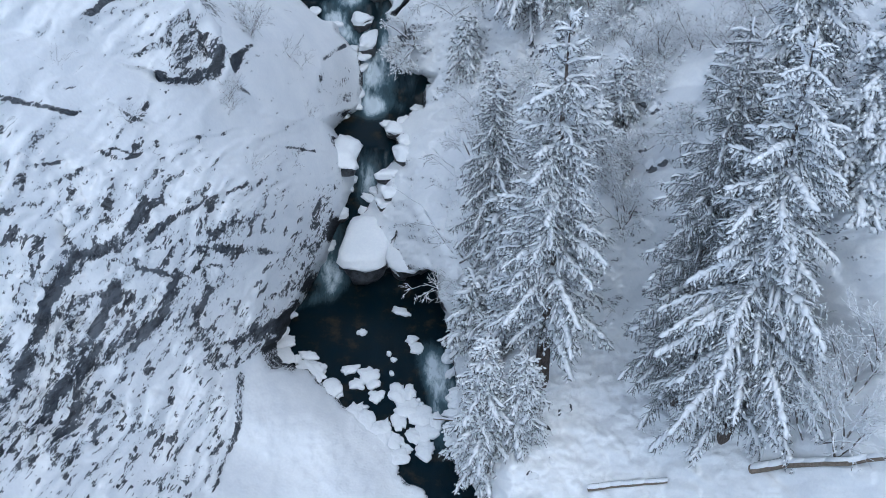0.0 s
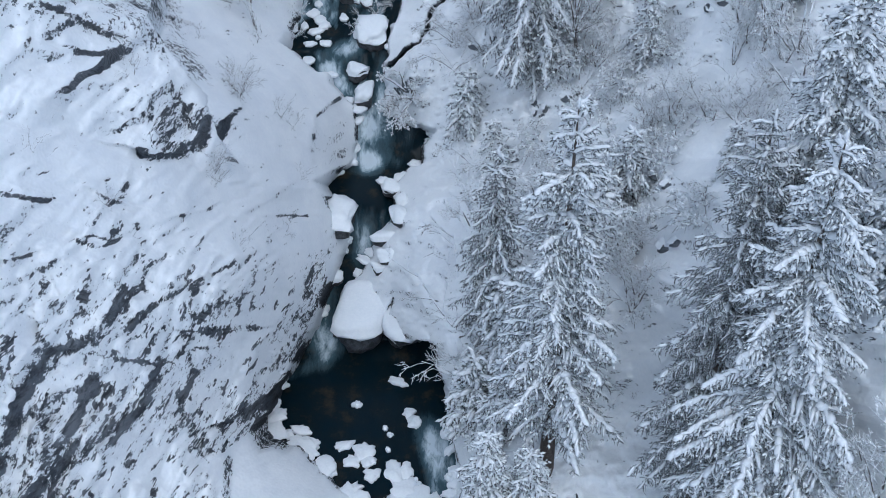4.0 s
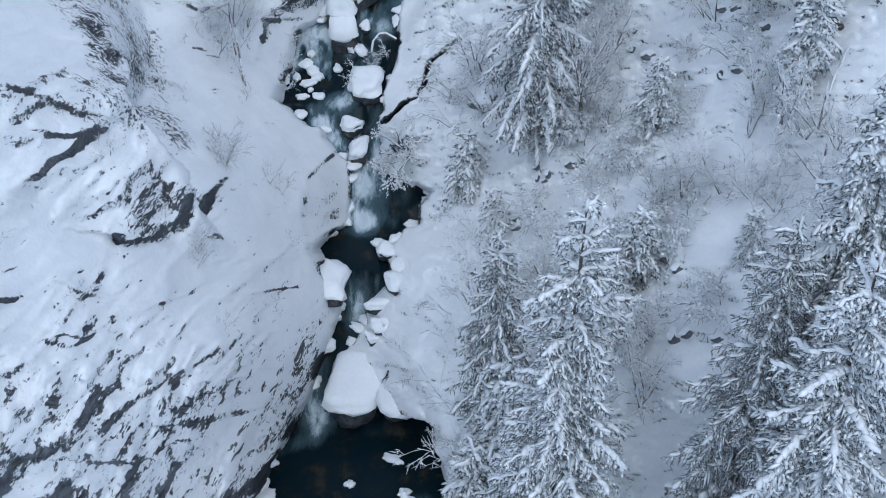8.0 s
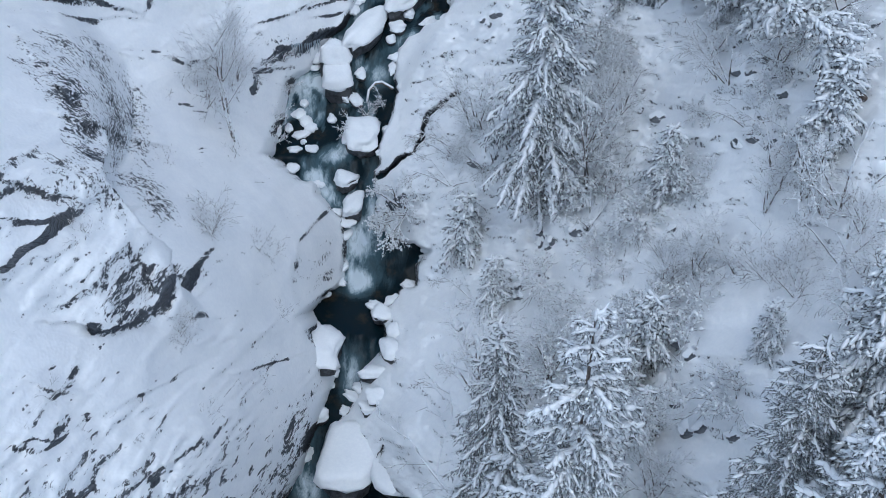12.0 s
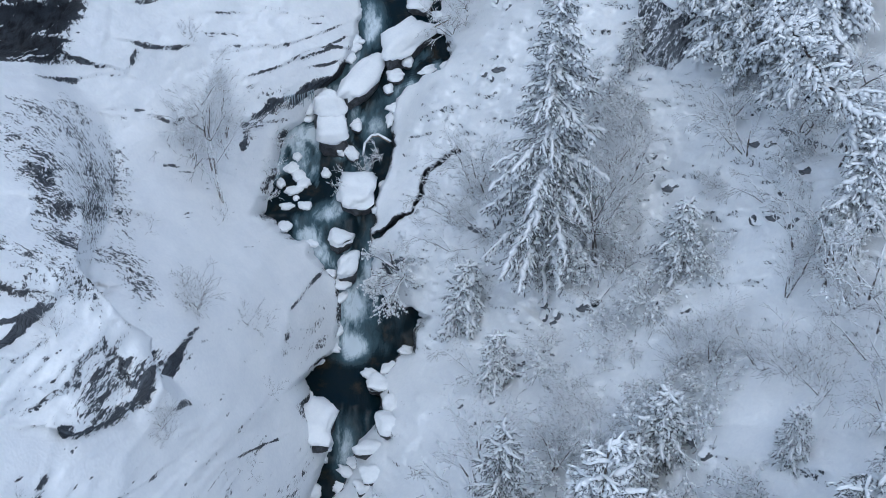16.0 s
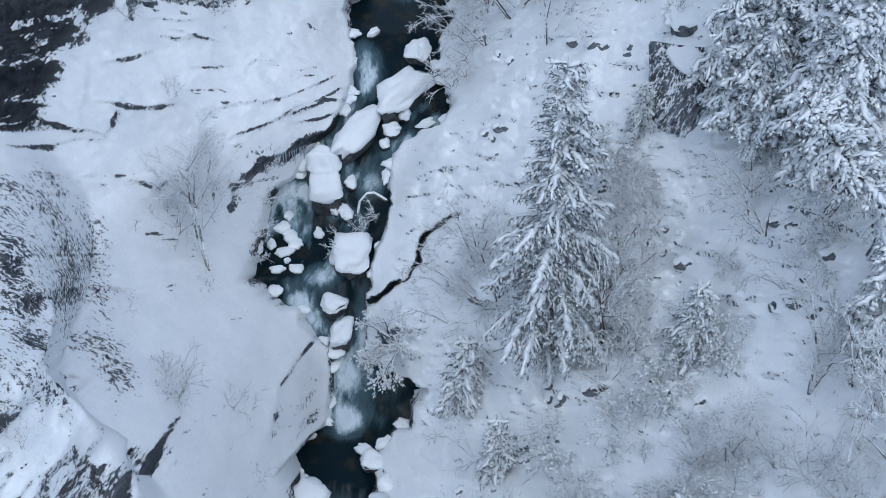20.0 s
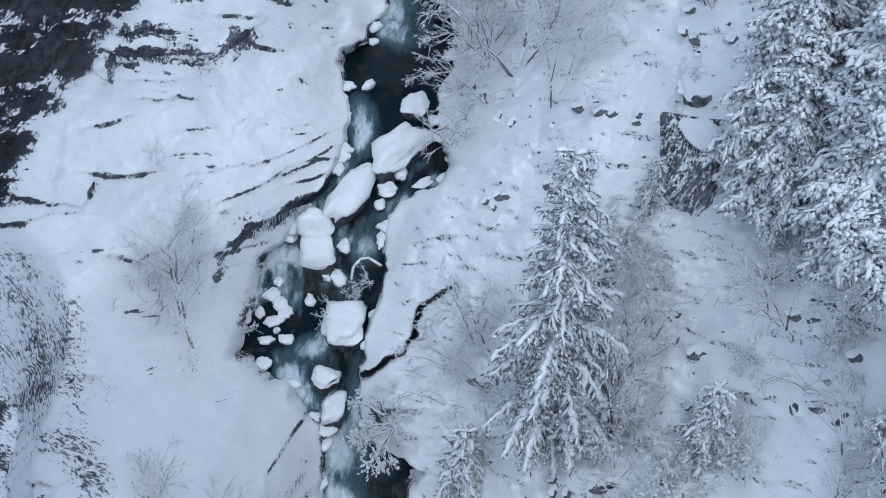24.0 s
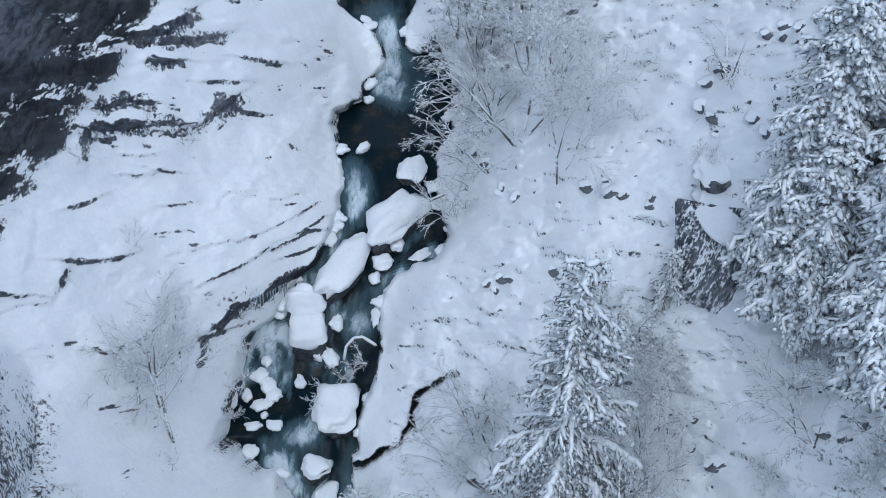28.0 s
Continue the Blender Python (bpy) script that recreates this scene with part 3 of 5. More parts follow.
def ledge(course, half, lip, run=1.3):
    """The height of a ledge's lip, which fades uphill, and how much of each place is its bare face."""
    (ua, va), (ub, vb) = np.min(course, 0), np.max(course, 0)
    i0, i1 = np.searchsorted(GV, (va - 2 * run - 1, vb + 3 * run + 1))
    j0, j1 = np.searchsorted(GU, (ua - 3 * run - 5, ub + 2 * run + 5))
    win = (slice(i0, i1), slice(j0, j1))
    pu, pv = U[win] + 0.45 * (WU_ - U)[win], V[win] + 0.45 * (WV_ - V)[win]
    far, side, over_end = np.full(pu.shape, 1e9), np.zeros(pu.shape), np.zeros(pu.shape)
    for (u0, v0), (u1, v1) in zip(course, course[1:]):
        du, dv = u1 - u0, v1 - v0
        size = math.hypot(du, dv)
        t = ((pu - u0) * du + (pv - v0) * dv) / size ** 2
        tc = np.clip(t, 0, 1)
        d = np.hypot(pu - u0 - tc * du, pv - v0 - tc * dv)
        near = d < far
        far = np.where(near, d, far)
        side = np.where(near, ((pv - v0) * du - (pu - u0) * dv) / size, side)
        over_end = np.where(near, np.abs(t - tc) * size, over_end)
    s = np.where(side > 0, far, -far)
    ends = np.exp(-(over_end / (0.25 + half)) ** 2)
    rag = 0.45 + 1.1 * lattice(pu * 2.3, pv * 2.3, 171) * (0.5 + lattice(pu * 6.1, pv * 6.1, 173))
    rise = lip * np.exp(-(over_end / (0.3 + half + 0.55 * run)) ** 2) * np.where(s > 0, np.exp(-np.maximum(s, 0) / run), step(-0.16, 0.0, s))
    face = ends * step(1.35, 0.75, np.abs(s + 0.45 * half) / (half * rag))
    if half < 0.09:
        face = face * step(0.3, 0.5, lattice(pu * 1.6, pv * 1.6, 175))
    return win, rise, face


bands, slab_faces = np.zeros(U.shape), np.zeros(U.shape)
for half, lip, course in LEDGES_LOW + LEDGES_FOOT + LEDGES_CRAG + LEDGES_FACE + LEDGES_BROW + LEDGES_SLOPE:
    win, rise, face_in = ledge(course, half, lip, 0.9 + lip)
    detail[win] += rise
    bands[win] = np.maximum(bands[win], face_in)
for half, lip, course in LEDGES_SLAB:
    win, rise, face_in = ledge(course, half * 1.35, lip, 0.9)
    detail[win] += rise
    slab_faces[win] = np.maximum(slab_faces[win], face_in)
# the snow shoulder over the inner ledge beside the falls
win, rise, face_in = ledge(((-6.9, 47.5), (-6.95, 49.4), (-7.0, 51.1), (-6.5, 52.0), (-6.0, 52.9)), 0.05, 0.4, 2.5)
detail[win] += rise
bands[win] = np.maximum(bands[win], 0.35 * face_in * step(0.35, 0.6, lattice(U[win] * 0.9, V[win] * 0.9, 177)))

# how thickly the thin broken strokes of bare rock lie: (u, v, ru, rv, turn, amount)
strokes = 0.04 * cliff_zone + 0.13 * cliff_zone * low_cliff
for bu, bv, ru, rv, turn, amount in ((-9.4, 36.0, 1.6, 1.3, 30, 0.7), (-15.4, 36.2, 1.5, 3.8, -25, 0.45), (-13.0, 37.6, 1.2, 2.6, -28, 0.35), (-16.4, 33.2, 1.6, 2.2, -25, 0.45),
                                     (-7.3, 39.8, 0.8, 2.6, -22, 0.85), (-6.5, 42.6, 0.5, 1.6, -10, 0.85), (-8.1, 44.6, 0.8, 2.0, -10, 0.4)) + ((-9.7, 41.2, 0.9, 1.4, -30, 0.4), (-14.0, 41.6, 1.4, 1.0, 10, 0.3), (-11.4, 38.4, 0.8, 2.6, -28, 0.35),
                                     (-11.5, 48.9, 1.2, 0.95, 15, 1.2), (-10.6, 49.6, 0.6, 0.7, 30, 1.0), (-15.0, 53.6, 0.7, 0.6, 0, 0.5), (-13.9, 52.2, 0.7, 0.9, 30, 0.5), (-13.2, 49.0, 0.6, 1.3, 0, 0.22),
                                     (-12.6, 54.2, 0.5, 1.0, 0, 0.4), (-10.4, 32.0, 0.7, 2.0, 0, 0.25), (-9.2, 38.2, 0.75, 1.5, -15, -0.5), (-12.2, 33.4, 1.5, 1.3, 0, -0.3), (-15.8, 39.3, 0.5, 1.1, -10, -0.4), (-13.2, 38.2, 0.5, 0.7, 0, -0.3)):
    strokes += 0.8 * amount * blob(bu, bv, ru, rv, turn)
strokes = np.clip(strokes, 0, 1) * np.clip(cliff_zone + crag_in + step(44, 48, V) * on_left, 0, 1)
detail += strokes * (0.10 * grain(0.9, -0.44, 0.16, 0.9, 191, 3) - 0.35 * step(0.25, 0.5, grain(0.9, -0.44, 0.26, 1.3, 193, 3)))
# few short dashes of dark rock on the upper slope
dash = grain(0.12, -0.99, 0.15, 0.6, 165, 3)
cluster = step(0.0, 0.3, fbm(U * 0.45, V * 0.5, 167, 3))
dashes = step(0.42, 0.52, dash + 0.14 * (cluster - 1)) * upper_zone * cluster
chips = step(0.46, 0.56, grain(0.85, -0.5, 0.16, 0.5, 185, 3) + 0.16 * (step(0.0, 0.3, fbm(U * 0.4, V * 0.4, 187, 3)) - 1)) * np.clip(cliff_zone * (1 - 0.7 * low_cliff) + 0.6 * crag_in, 0, 1)
detail -= (dashes + chips) * 0.12

# humps of snow on the banks: (u, v, ru, rv, height)
for hu, hv, ru, rv, hh in ((-1.85, 53.6, 1.5, 1.15, 1.3), (-6.6, 50, 0.9, 2.6, 0.9), (-8.2, 53.2, 1.6, 1.4, 0.9), (-2.6, 56.8, 1.0, 2.0, 0.7),
                           (-0.6, 62.0, 1.4, 1.6, 0.9), (-2.9, 75.2, 0.9, 1.2, 0.6), (-4.4, 72.4, 1.0, 1.2, 0.8), (0.2, 75.6, 1.4, 1.0, 1.0),
                           (-2.2, 47.2, 0.8, 0.6, 0.5), (-2.0, 45.6, 0.6, 0.6, 0.5), (-6.9, 28, 3, 2, 0.6), (4.5, 35.2, 1.6, 1.4, 2.6)):
    detail += hh * blob(hu, hv, ru, rv)


def crack(points, width, depth):
    """A dark cleft along a line of points."""
    return -depth * step(width, width * 0.35, line(points) + 0.16 * fbm(U * 1.7, V * 1.7, 121, 4))


# the clefts' inner shade goes into the colour too, as dark rock
cleft_shade = np.zeros(U.shape)
for course, half, deep in (([(1.0, 59.0), (-0.4, 58.1), (-0.85, 56.7), (-1.2, 55.9), (-2.4, 55.0), (-3.5, 54.7)], 0.15, 1.2),                            ([(-2.9, 39.2), (-2.7, 39.8), (-2.85, 40.4), (-2.5, 41.3)], 0.11, 0.6)):
    cut_in = crack(course, half, 1.0)
    detail += cut_in * deep
    cleft_shade -= cut_in * 0.9

# the channel
inside = np.minimum(U - left_e, right_e - U)
shore = 0.35 + 0.25 * fbm(U * 0.8, V * 0.8, 131, 3)
banks = relief + detail + shore * step(0.15, -0.25, inside)
bed = level_v[:, None] - 0.7
cut = step(-0.28, 0.2, inside)
W = banks * (1 - cut) + np.minimum(bed, banks) * cut
W = np.where(inside < 0, np.maximum(W, level_v[:, None] - 0.5), W)

# how bare the ground is: from the steep broken fronts, and a few walls that hold no snow
gv, gu = np.gradient(W, GV, GU)
gu = gu / np.maximum(np.gradient(U, GU, axis=1), 0.2)
nz = (CV * -gv + SV) / np.sqrt(1 + gu * gu + gv * gv)
front = soften(nz, 12) - nz
dv_, du_ = np.gradient(detail, GV, GU)
drop = step(0.9, 3.2, 0.40 * dv_ - 0.92 * du_) * cliff_zone
faces = (0.2 + 0.8 * step(0.08, 0.5, front)) * step(0.02, 0.16, front) * (1 - step(35.5, 34.5, V) * step(-10.6, -10.2, U)) * (1 - 0.8 * step(-0.7, -0.3, inside))
bare = np.maximum(faces * (1 - 0.45 * crag_in) * (1 - 0.6 * on_right) * (1 - 0.75 * cliff_zone) * (1 - 0.7 * upper_zone), drop * (0.18 + 0.32 * strokes)) + 0.02 * cliff_zone + 0.4 * strokes
flecks = grain(0.92, -0.39, 0.55, 1.8, 141, 5)
bare += bands * (0.44 + 0.6 * flecks) + slab_faces * (0.62 + 0.7 * grain(0.2, -0.98, 0.4, 1.4, 169, 4)) + (dashes + chips) * 0.7
for bu, bv, ru, rv, turn, amount in ((-9, 61.9, 1.1, 0.4, 20, 0.5), (1.4, 29.0, 0.8, 1.2, 0, 0.6)):
    bare += amount * blob(bu, bv, ru, rv, turn) * (0.6 + 1.2 * flecks)
shelf = step(0.2, 0.3, grain(0.45, -0.89, 0.6, 1.8, 143, 5)) + 0.8 * step(0.26, 0.4, grain(0.75, -0.66, 0.22, 0.6, 145, 4))
bare += cliff_in * (1.15 - 0.8 * np.clip(shelf, 0, 1))
smooth_mass = blob(-16.2, 72.4, 1.6, 1.9, 20)
bare += smooth_mass * 1.2

# dark rock rim along the shore, painting the shadow under an overhanging snow lip
bare += 0.7 * step(-0.3, -0.08, inside) * step(-0.15, 0.25, fbm(U * 0.8, V * 0.8, 149, 3))
bare += 0.9 * step(0.05, 0.18, inside) + cleft_shade
wall = soften(step(0.75, 0.2, np.gradient(U, GU, axis=1)), 2) * (np.abs(GU) < 30)
bare = bare * (1 - 0.9 * wall) + wall * 0.8 * step(0.2, 0.32, fbm(V * 1.5, W * 0.15, 181, 4))
# the crag's brow holds snow between upright ribs
bare = bare * (1 - 0.9 * brow) + brow * (0.10 + 0.32 * ribs + 0.3 * fbm(W * 0.7, V * 0.5, 147, 3) + 0.15 * bands)
bare = np.clip(bare, 0, 1.3)
# darkens cliff, ribs and wet shore; in the clefts it is painted shade
wet_shade = np.clip(cliff_in * 0.95 * (1 - step(0.3, 0.7, smooth_mass)) + step(-0.6, 0.0, inside) + ribs * 0.25 + cleft_shade, 0, 1)
bedded = np.clip(np.maximum(cliff_zone * (0.4 + 0.6 * low_cliff), strokes) + 0.3 * bands + 0.9 * cliff_in, 0, 1) * (1 - brow) * (1 - 0.7 * slab_faces)

verts = np.stack([U, V * SV - W * CV, V * CV + W * SV], -1).reshape(-1, 3)
nr, nc = U.shape
ids = np.arange(nr * nc).reshape(nr, nc)
quads = np.stack([ids[:-1, :-1], ids[:-1, 1:], ids[1:, 1:], ids[1:, :-1]], -1).reshape(-1, 4)


def sheet(name, verts, quads, material):
    me = bpy.data.meshes.new(name)
    me.vertices.add(len(verts))
    me.vertices.foreach_set("co", verts.ravel())
    me.loops.add(quads.size)
    me.loops.foreach_set("vertex_index", quads.ravel().astype(np.int32))
    me.polygons.add(len(quads))
    me.polygons.foreach_set("loop_start", np.arange(0, quads.size, 4, dtype=np.int32))
    me.polygons.foreach_set("use_smooth", np.ones(len(quads), dtype=bool))
    me.update(calc_edges=True)
    me.materials.append(material)
    return me


me = sheet("ground", verts, quads, TERRAIN)
me.attributes.new("bare", "FLOAT", "POINT").data.foreach_set("value", bare.ravel().astype(np.float32))
me.attributes.new("wet_shade", "FLOAT", "POINT").data.foreach_set("value", wet_shade.ravel().astype(np.float32))
me.attributes.new("bedded", "FLOAT", "POINT").data.foreach_set("value", bedded.ravel().astype(np.float32))
tagged(new("ground", me), "snow-covered gorge sides with bare grey rock ledges", "ground", kind="structure")


def surface(u, v):
    """The ground's w at u, v."""
    i = np.clip(np.searchsorted(GV, v) - 1, 0, nr - 2)
    row = U[i]
    j = np.clip(np.searchsorted(row, u) - 1, 0, nc - 2)
    fv, fu = (v - GV[i]) / (GV[i + 1] - GV[i]), (u - row[j]) / (row[j + 1] - row[j])
    return float((W[i, j] * (1 - fu) + W[i, j + 1] * fu) * (1 - fv) + (W[i + 1, j] * (1 - fu) + W[i + 1, j + 1] * fu) * fv)


def foot(x, y):
    """The ground point right below or above (x, y)."""
    best = min((abs(v * SV - surface(x, v) * CV - y), v) for v in np.arange(21, 90, 0.1))
    return place(x, best[1], surface(x, best[1]))


def water_w(v):
    return float(np.interp(v, *np.array(LEVEL).T))


# the stream: a sheet of water between the banks, with foam at the falls
SV_, SU_ = np.arange(-40, 90, 0.13), np.linspace(0, 1, 70)
wl = np.interp(SV_, [e[0] for e in EDGES], [e[1] for e in EDGES]) - 0.9
wr = np.interp(SV_, [e[0] for e in EDGES], [e[2] for e in EDGES]) + 0.9
WU = wl[:, None] + (wr - wl)[:, None] * SU_[None]
WV = np.repeat(SV_[:, None], 70, 1)
wander = WV + 0.55 * fbm(WU * 0.8, WV * 0.5, 209, 3)
lev = np.interp(SV_, *np.array(LEVEL).T)
lev = np.where(SV_ < 20, -23 - (SV_ - 20) * 1.033, lev)
lev2 = np.where(WV < 21, lev[:, None], np.interp(wander, *np.array(LEVEL).T) - 1.033 * (WV - wander))
rate = np.gradient(lev, SV_) + 1.033
steep = np.convolve(np.pad(step(0.25, 0.75, rate), 4, mode="edge"), np.ones(9) / 9, "valid")
WW = np.minimum(lev2, lev[:, None] + 0.3) + 0.04 * fbm(WU * 1.5, WV * 0.8, 201, 3) + 0.10 * steep[:, None] * fbm(WU * 2.5, WV * 0.7, 203, 3)
foam = steep[:, None] * 0.2 * (0.6 + 0.9 * fbm(WU * 1.1, WV * 0.35, 205, 4)) * step(37.0, 40.5, WV)
for fu, fv, ru, rv, turn, amount in ((-6.3, 38.7, 0.55, 1.0, -20, 0.9), (-6.5, 40.5, 0.35, 1.4, -12, 0.5), (-7.3, 37.4, 0.9, 0.3, 30, 0.3)) + ((-4.3, 50.6, 0.75, 1.5, 0, 0.75), (-4.3, 48.9, 1.0, 0.5, 0, 0.6),
                                     (-5.7, 55.9, 0.9, 0.5, 20, 0.7), (-3.9, 67.0, 0.5, 1.1, 10, 0.95), (-4.6, 64.8, 0.35, 1.8, -30, 0.6), (-2.6, 72.7, 0.8, 1.0, 30, 0.75), (-1.2, 72.6, 1.1, 1.3, 0, 0.3), (-2.5, 74.7, 0.4, 1.2, 0, 0.9),
                                     (-0.3, 33.5, 0.6, 1.2, 25, 0.8), (0.0, 31.4, 0.5, 1.4, 0, 0.65), (-4.4, 43.9, 0.4, 1.2, 10, 0.75), (-7.2, 60.2, 1.0, 0.6, 10, 0.45), (-3.4, 60.6, 0.7, 0.6, 0, 0.5), (-3.5, 53.4, 0.4, 1.5, 0, 0.5),
                                     (-6.2, 53.8, 0.4, 1.3, 40, 0.5), (-2.2, 62.6, 0.4, 1.0, -40, 0.4), (-6.0, 62.6, 0.6, 0.5, 0, 0.5), (-3.4, 76.0, 0.8, 1.0, 0, 0.4)):
    c, s = math.cos(radians(turn)), math.sin(radians(turn))
    x, y = (WU - fu) * c + (WV - fv) * s, -(WU - fu) * s + (WV - fv) * c
    foam += 1.15 * amount * np.exp(-(x / (1.35 * ru)) ** 2 - (y / (1.15 * rv)) ** 2) * (0.85 + 0.6 * fbm(WU * 1.6, WV * 0.7, 207, 4))
foam += 0.5 * step(0.0, 0.45, fbm(WU * 1.5, WV * 0.55, 211, 4)) * step(50, 53, WV) * step(66.5, 64.5, WV)
wverts = np.stack([WU, WV * SV - WW * CV, WV * CV + WW * SV], -1).reshape(-1, 3)
wid = np.arange(WU.size).reshape(WU.shape)
wq = np.stack([wid[:-1, :-1], wid[:-1, 1:], wid[1:, 1:], wid[1:, :-1]], -1).reshape(-1, 4)
wm = sheet("water", wverts, wq, WATER)
wm.attributes.new("foam", "FLOAT", "POINT").data.foreach_set("value", np.clip(foam, 0, 1).ravel().astype(np.float32))
tagged(new("water", wm), "dark mountain stream with pools and white cascades", "water", kind="structure")

# ---- builders of things ----


def spindles(rows, rings):
    """Many small pointed bodies in one list of points and faces. rows: ends, side and up vectors (half widths)."""
    vs, fs = [], []
    for p0, p1, side, up in rows:
        b = len(vs)
        ax = p1 - p0
        vs.append(p0)
        for t, k in rings:
            c = p0 + ax * t
            vs += [c + side * k, c + up * k, c - side * k, c - up * k]
        vs.append(p1)
        n = len(rings)
        for i in range(4):
            j = (i + 1) % 4
            fs.append((b, b + 1 + j, b + 1 + i))
            for r in range(n - 1):
                q = b + 1 + 4 * r
                fs.append((q + i, q + j, q + 4 + j, q + 4 + i))
            q = b + 1 + 4 * (n - 1)
            fs.append((q + i, q + j, b + 1 + 4 * n))
    return [tuple(v) for v in vs], fs


def tubes(segs, sides=3):
    """Thin tapered sticks: rows of (p0, p1, r0, r1)."""
    vs, fs = [], []
    for p0, p1, r0, r1 in segs:
        ax = (p1 - p0).normalized()
        s = ax.cross(Vector((0.31, 0.22, 0.92))).normalized()
        t = ax.cross(s)
        b = len(vs)
        for p, r in ((p0, r0), (p1, r1)):
            for i in range(sides):
                a = 2 * math.pi * i / sides
                vs.append(tuple(p + s * (r * math.cos(a)) + t * (r * math.sin(a))))
        for i in range(sides):
            j = (i + 1) % sides
            fs.append((b + i, b + j, b + sides + j, b + sides + i))
        fs.append(tuple(b + sides + i for i in range(sides)))
    return vs, fs


ZUP = Vector((0, 0, 1))


def spruce(height, radius, seed, label, snow=0.75, thin=0.0, low=0.08, sag=0.5, load=1.0, gap=1.0):
    """A snow-laden spruce: trunk, dark needled crown and the snow that lies on its branches."""
    random.seed(seed)
    root = tagged(new("spruce_tree"), label, "tree", "spruces on the gorge side")
    bend = Vector((rnd(-0.02, 0.02), rnd(-0.02, 0.02), 0)) * height
    stem = [(Vector((0, 0, -0.8)), 0.018 * height)]
    for i in range(1, 13):
        f = i / 12
        stem.append((Vector((0, 0, height * f)) + bend * (f * f), 0.016 * height * (1 - f) + 0.015))
    vs, fs = tubes([(a, b, ra, rb) for (a, ra), (b, rb) in zip(stem, stem[1:])], 8)
    part("trunk", raw_mesh("trunk", vs, fs, BARK), root)
    needles, pads, tufts = [], [], []
    z = low * height
    while z < 0.985 * height:
        f = z / height
        reach = radius * (1 - f) ** 0.62 * min(1, 0.55 + (f - low) * 4) + 0.18
        count = random.choice((4, 5, 5, 6)) if f < 0.9 else 4
        turn = rnd(0, 6.3)
        for i in range(count):
            if random.random() < thin:
                continue
            az = turn + 6.283 * i / count + rnd(-0.35, 0.35)
            long = reach * rnd(0.68, 1.15)
            out = Vector((math.cos(az), math.sin(az), 0))
            side = Vector((-out.y, out.x, 0))
            rise, fall = 0.10 + 0.45 * f + rnd(-0.08, 0.08), sag * (1 - 0.75 * f) * rnd(0.8, 1.25) + 0.12
            base = Vector((0, 0, z + rnd(-0.2, 0.2))) + bend * (f * f)
            sway = rnd(-0.15, 0.15)

            def at(s):
                return base + out * (long * s) + side * (long * sway * s * s) + ZUP * (long * (rise * s - fall * 1.5 * s * s + 0.32 * fall * s ** 3))

            n = max(2, int(long / 0.23))
            for k in range(n):
                a, b = at((k + 0.1) / n), at((k + 1.0) / n)
                ext = (b - a) * 0.35
                thick = (0.6 + 0.4 * min(load, 1.4)) * (0.055 + 0.027 * long) * (1.2 - 0.6 * k / n) * rnd(0.5, 1.45)
                needles.append((a - ext - ZUP * 0.06, b + ext - ZUP * 0.06, side * (thick * 1.7), ZUP * 0.06))
                if random.random() < snow + 0.15:
                    j = side * rnd(-0.09, 0.09) * load
                    pads.append((a - ext + ZUP * 0.09 + j, b + ext * 1.6 + ZUP * rnd(0.05, 0.12) - j, side * (thick * (0.75 + 0.32 * min(load, 1.4))), ZUP * (thick * 0.9)))
            n = max(2, int(long / 0.16))
            for k in range(n):
                s = (k + rnd(0.3, 0.9)) / n * 0.98
                p = at(s)
                ahead = (at(min(1, s + 0.05)) - at(s - 0.05)).normalized()
                for sg in (-1, 1):
                    ln = (0.40 * long * (1 - s) ** 0.7 + 0.18) * rnd(0.6, 1.3)
                    way = (ahead * rnd(0.4, 0.9) + side * (sg * rnd(0.55, 0.95)) - ZUP * rnd(0.15, 0.6)).normalized()
                    across = way.cross(ZUP).normalized()
                    wd = (0.022 + 0.024 * ln) * rnd(0.7, 1.3)
                    if ln > 0.25 and random.random() < snow * 0.7:
                        w3 = (0.022 + 0.036 * ln) * rnd(0.6, 1.2) * load
                        tufts.append((p + ZUP * 0.05, p + way * (ln * rnd(0.65, 0.95)) + ZUP * 0.03, across * w3, ZUP * (w3 * 0.8)))
                    needles.append((p, p + way * ln, across * wd, ZUP * 0.04))
                    for m in range(int(rnd(0.6, 1.9)) + int(ln > 0.4) + int(ln > 0.8)):
                        c = p + way * (ln * rnd(0.15, 0.9))
                        off = (way * rnd(0.2, 0.9) + across * rnd(-1, 1) - ZUP * rnd(0.2, 1.0)).normalized()
                        needles.append((c, c + off * rnd(0.14, 0.34), off.cross(ZUP).normalized() * rnd(0.018, 0.036), ZUP * 0.025))
                    for m in range(int((0.7 + 1.5 * ln) * load + random.random())):
                        if random.random() < snow:
                            c = p + way * (ln * rnd(0.05, 0.95)) + across * rnd(-0.06, 0.06) + ZUP * rnd(0.02, 0.07)
                            w2 = rnd(0.022, 0.062) * load ** 1.2
                            tufts.append((c, c + (way + across * rnd(-0.7, 0.7)) * rnd(0.10, 0.28), across * w2, ZUP * (w2 * 0.8)))
        z += gap * rnd(0.36, 0.52) * (0.7 + 0.02 * height)
    top = Vector((0, 0, height)) + bend
    needles.append((top - ZUP * 0.7, top + ZUP * 0.15, Vector((0.045, 0, 0)), Vector((0, 0.045, 0))))
    pads.append((top - ZUP * 0.5 + Vector((0, -0.03, 0)), top + ZUP * 0.12, Vector((0.06, 0, 0)), Vector((0, 0.05, 0))))
    vs, fs = spindles(needles, ((0.45, 1.0),))
    tagged(part("crown", raw_mesh("crown", vs, fs, NEEDLE, False), root, "dark green needled branches"), kind="stuff")
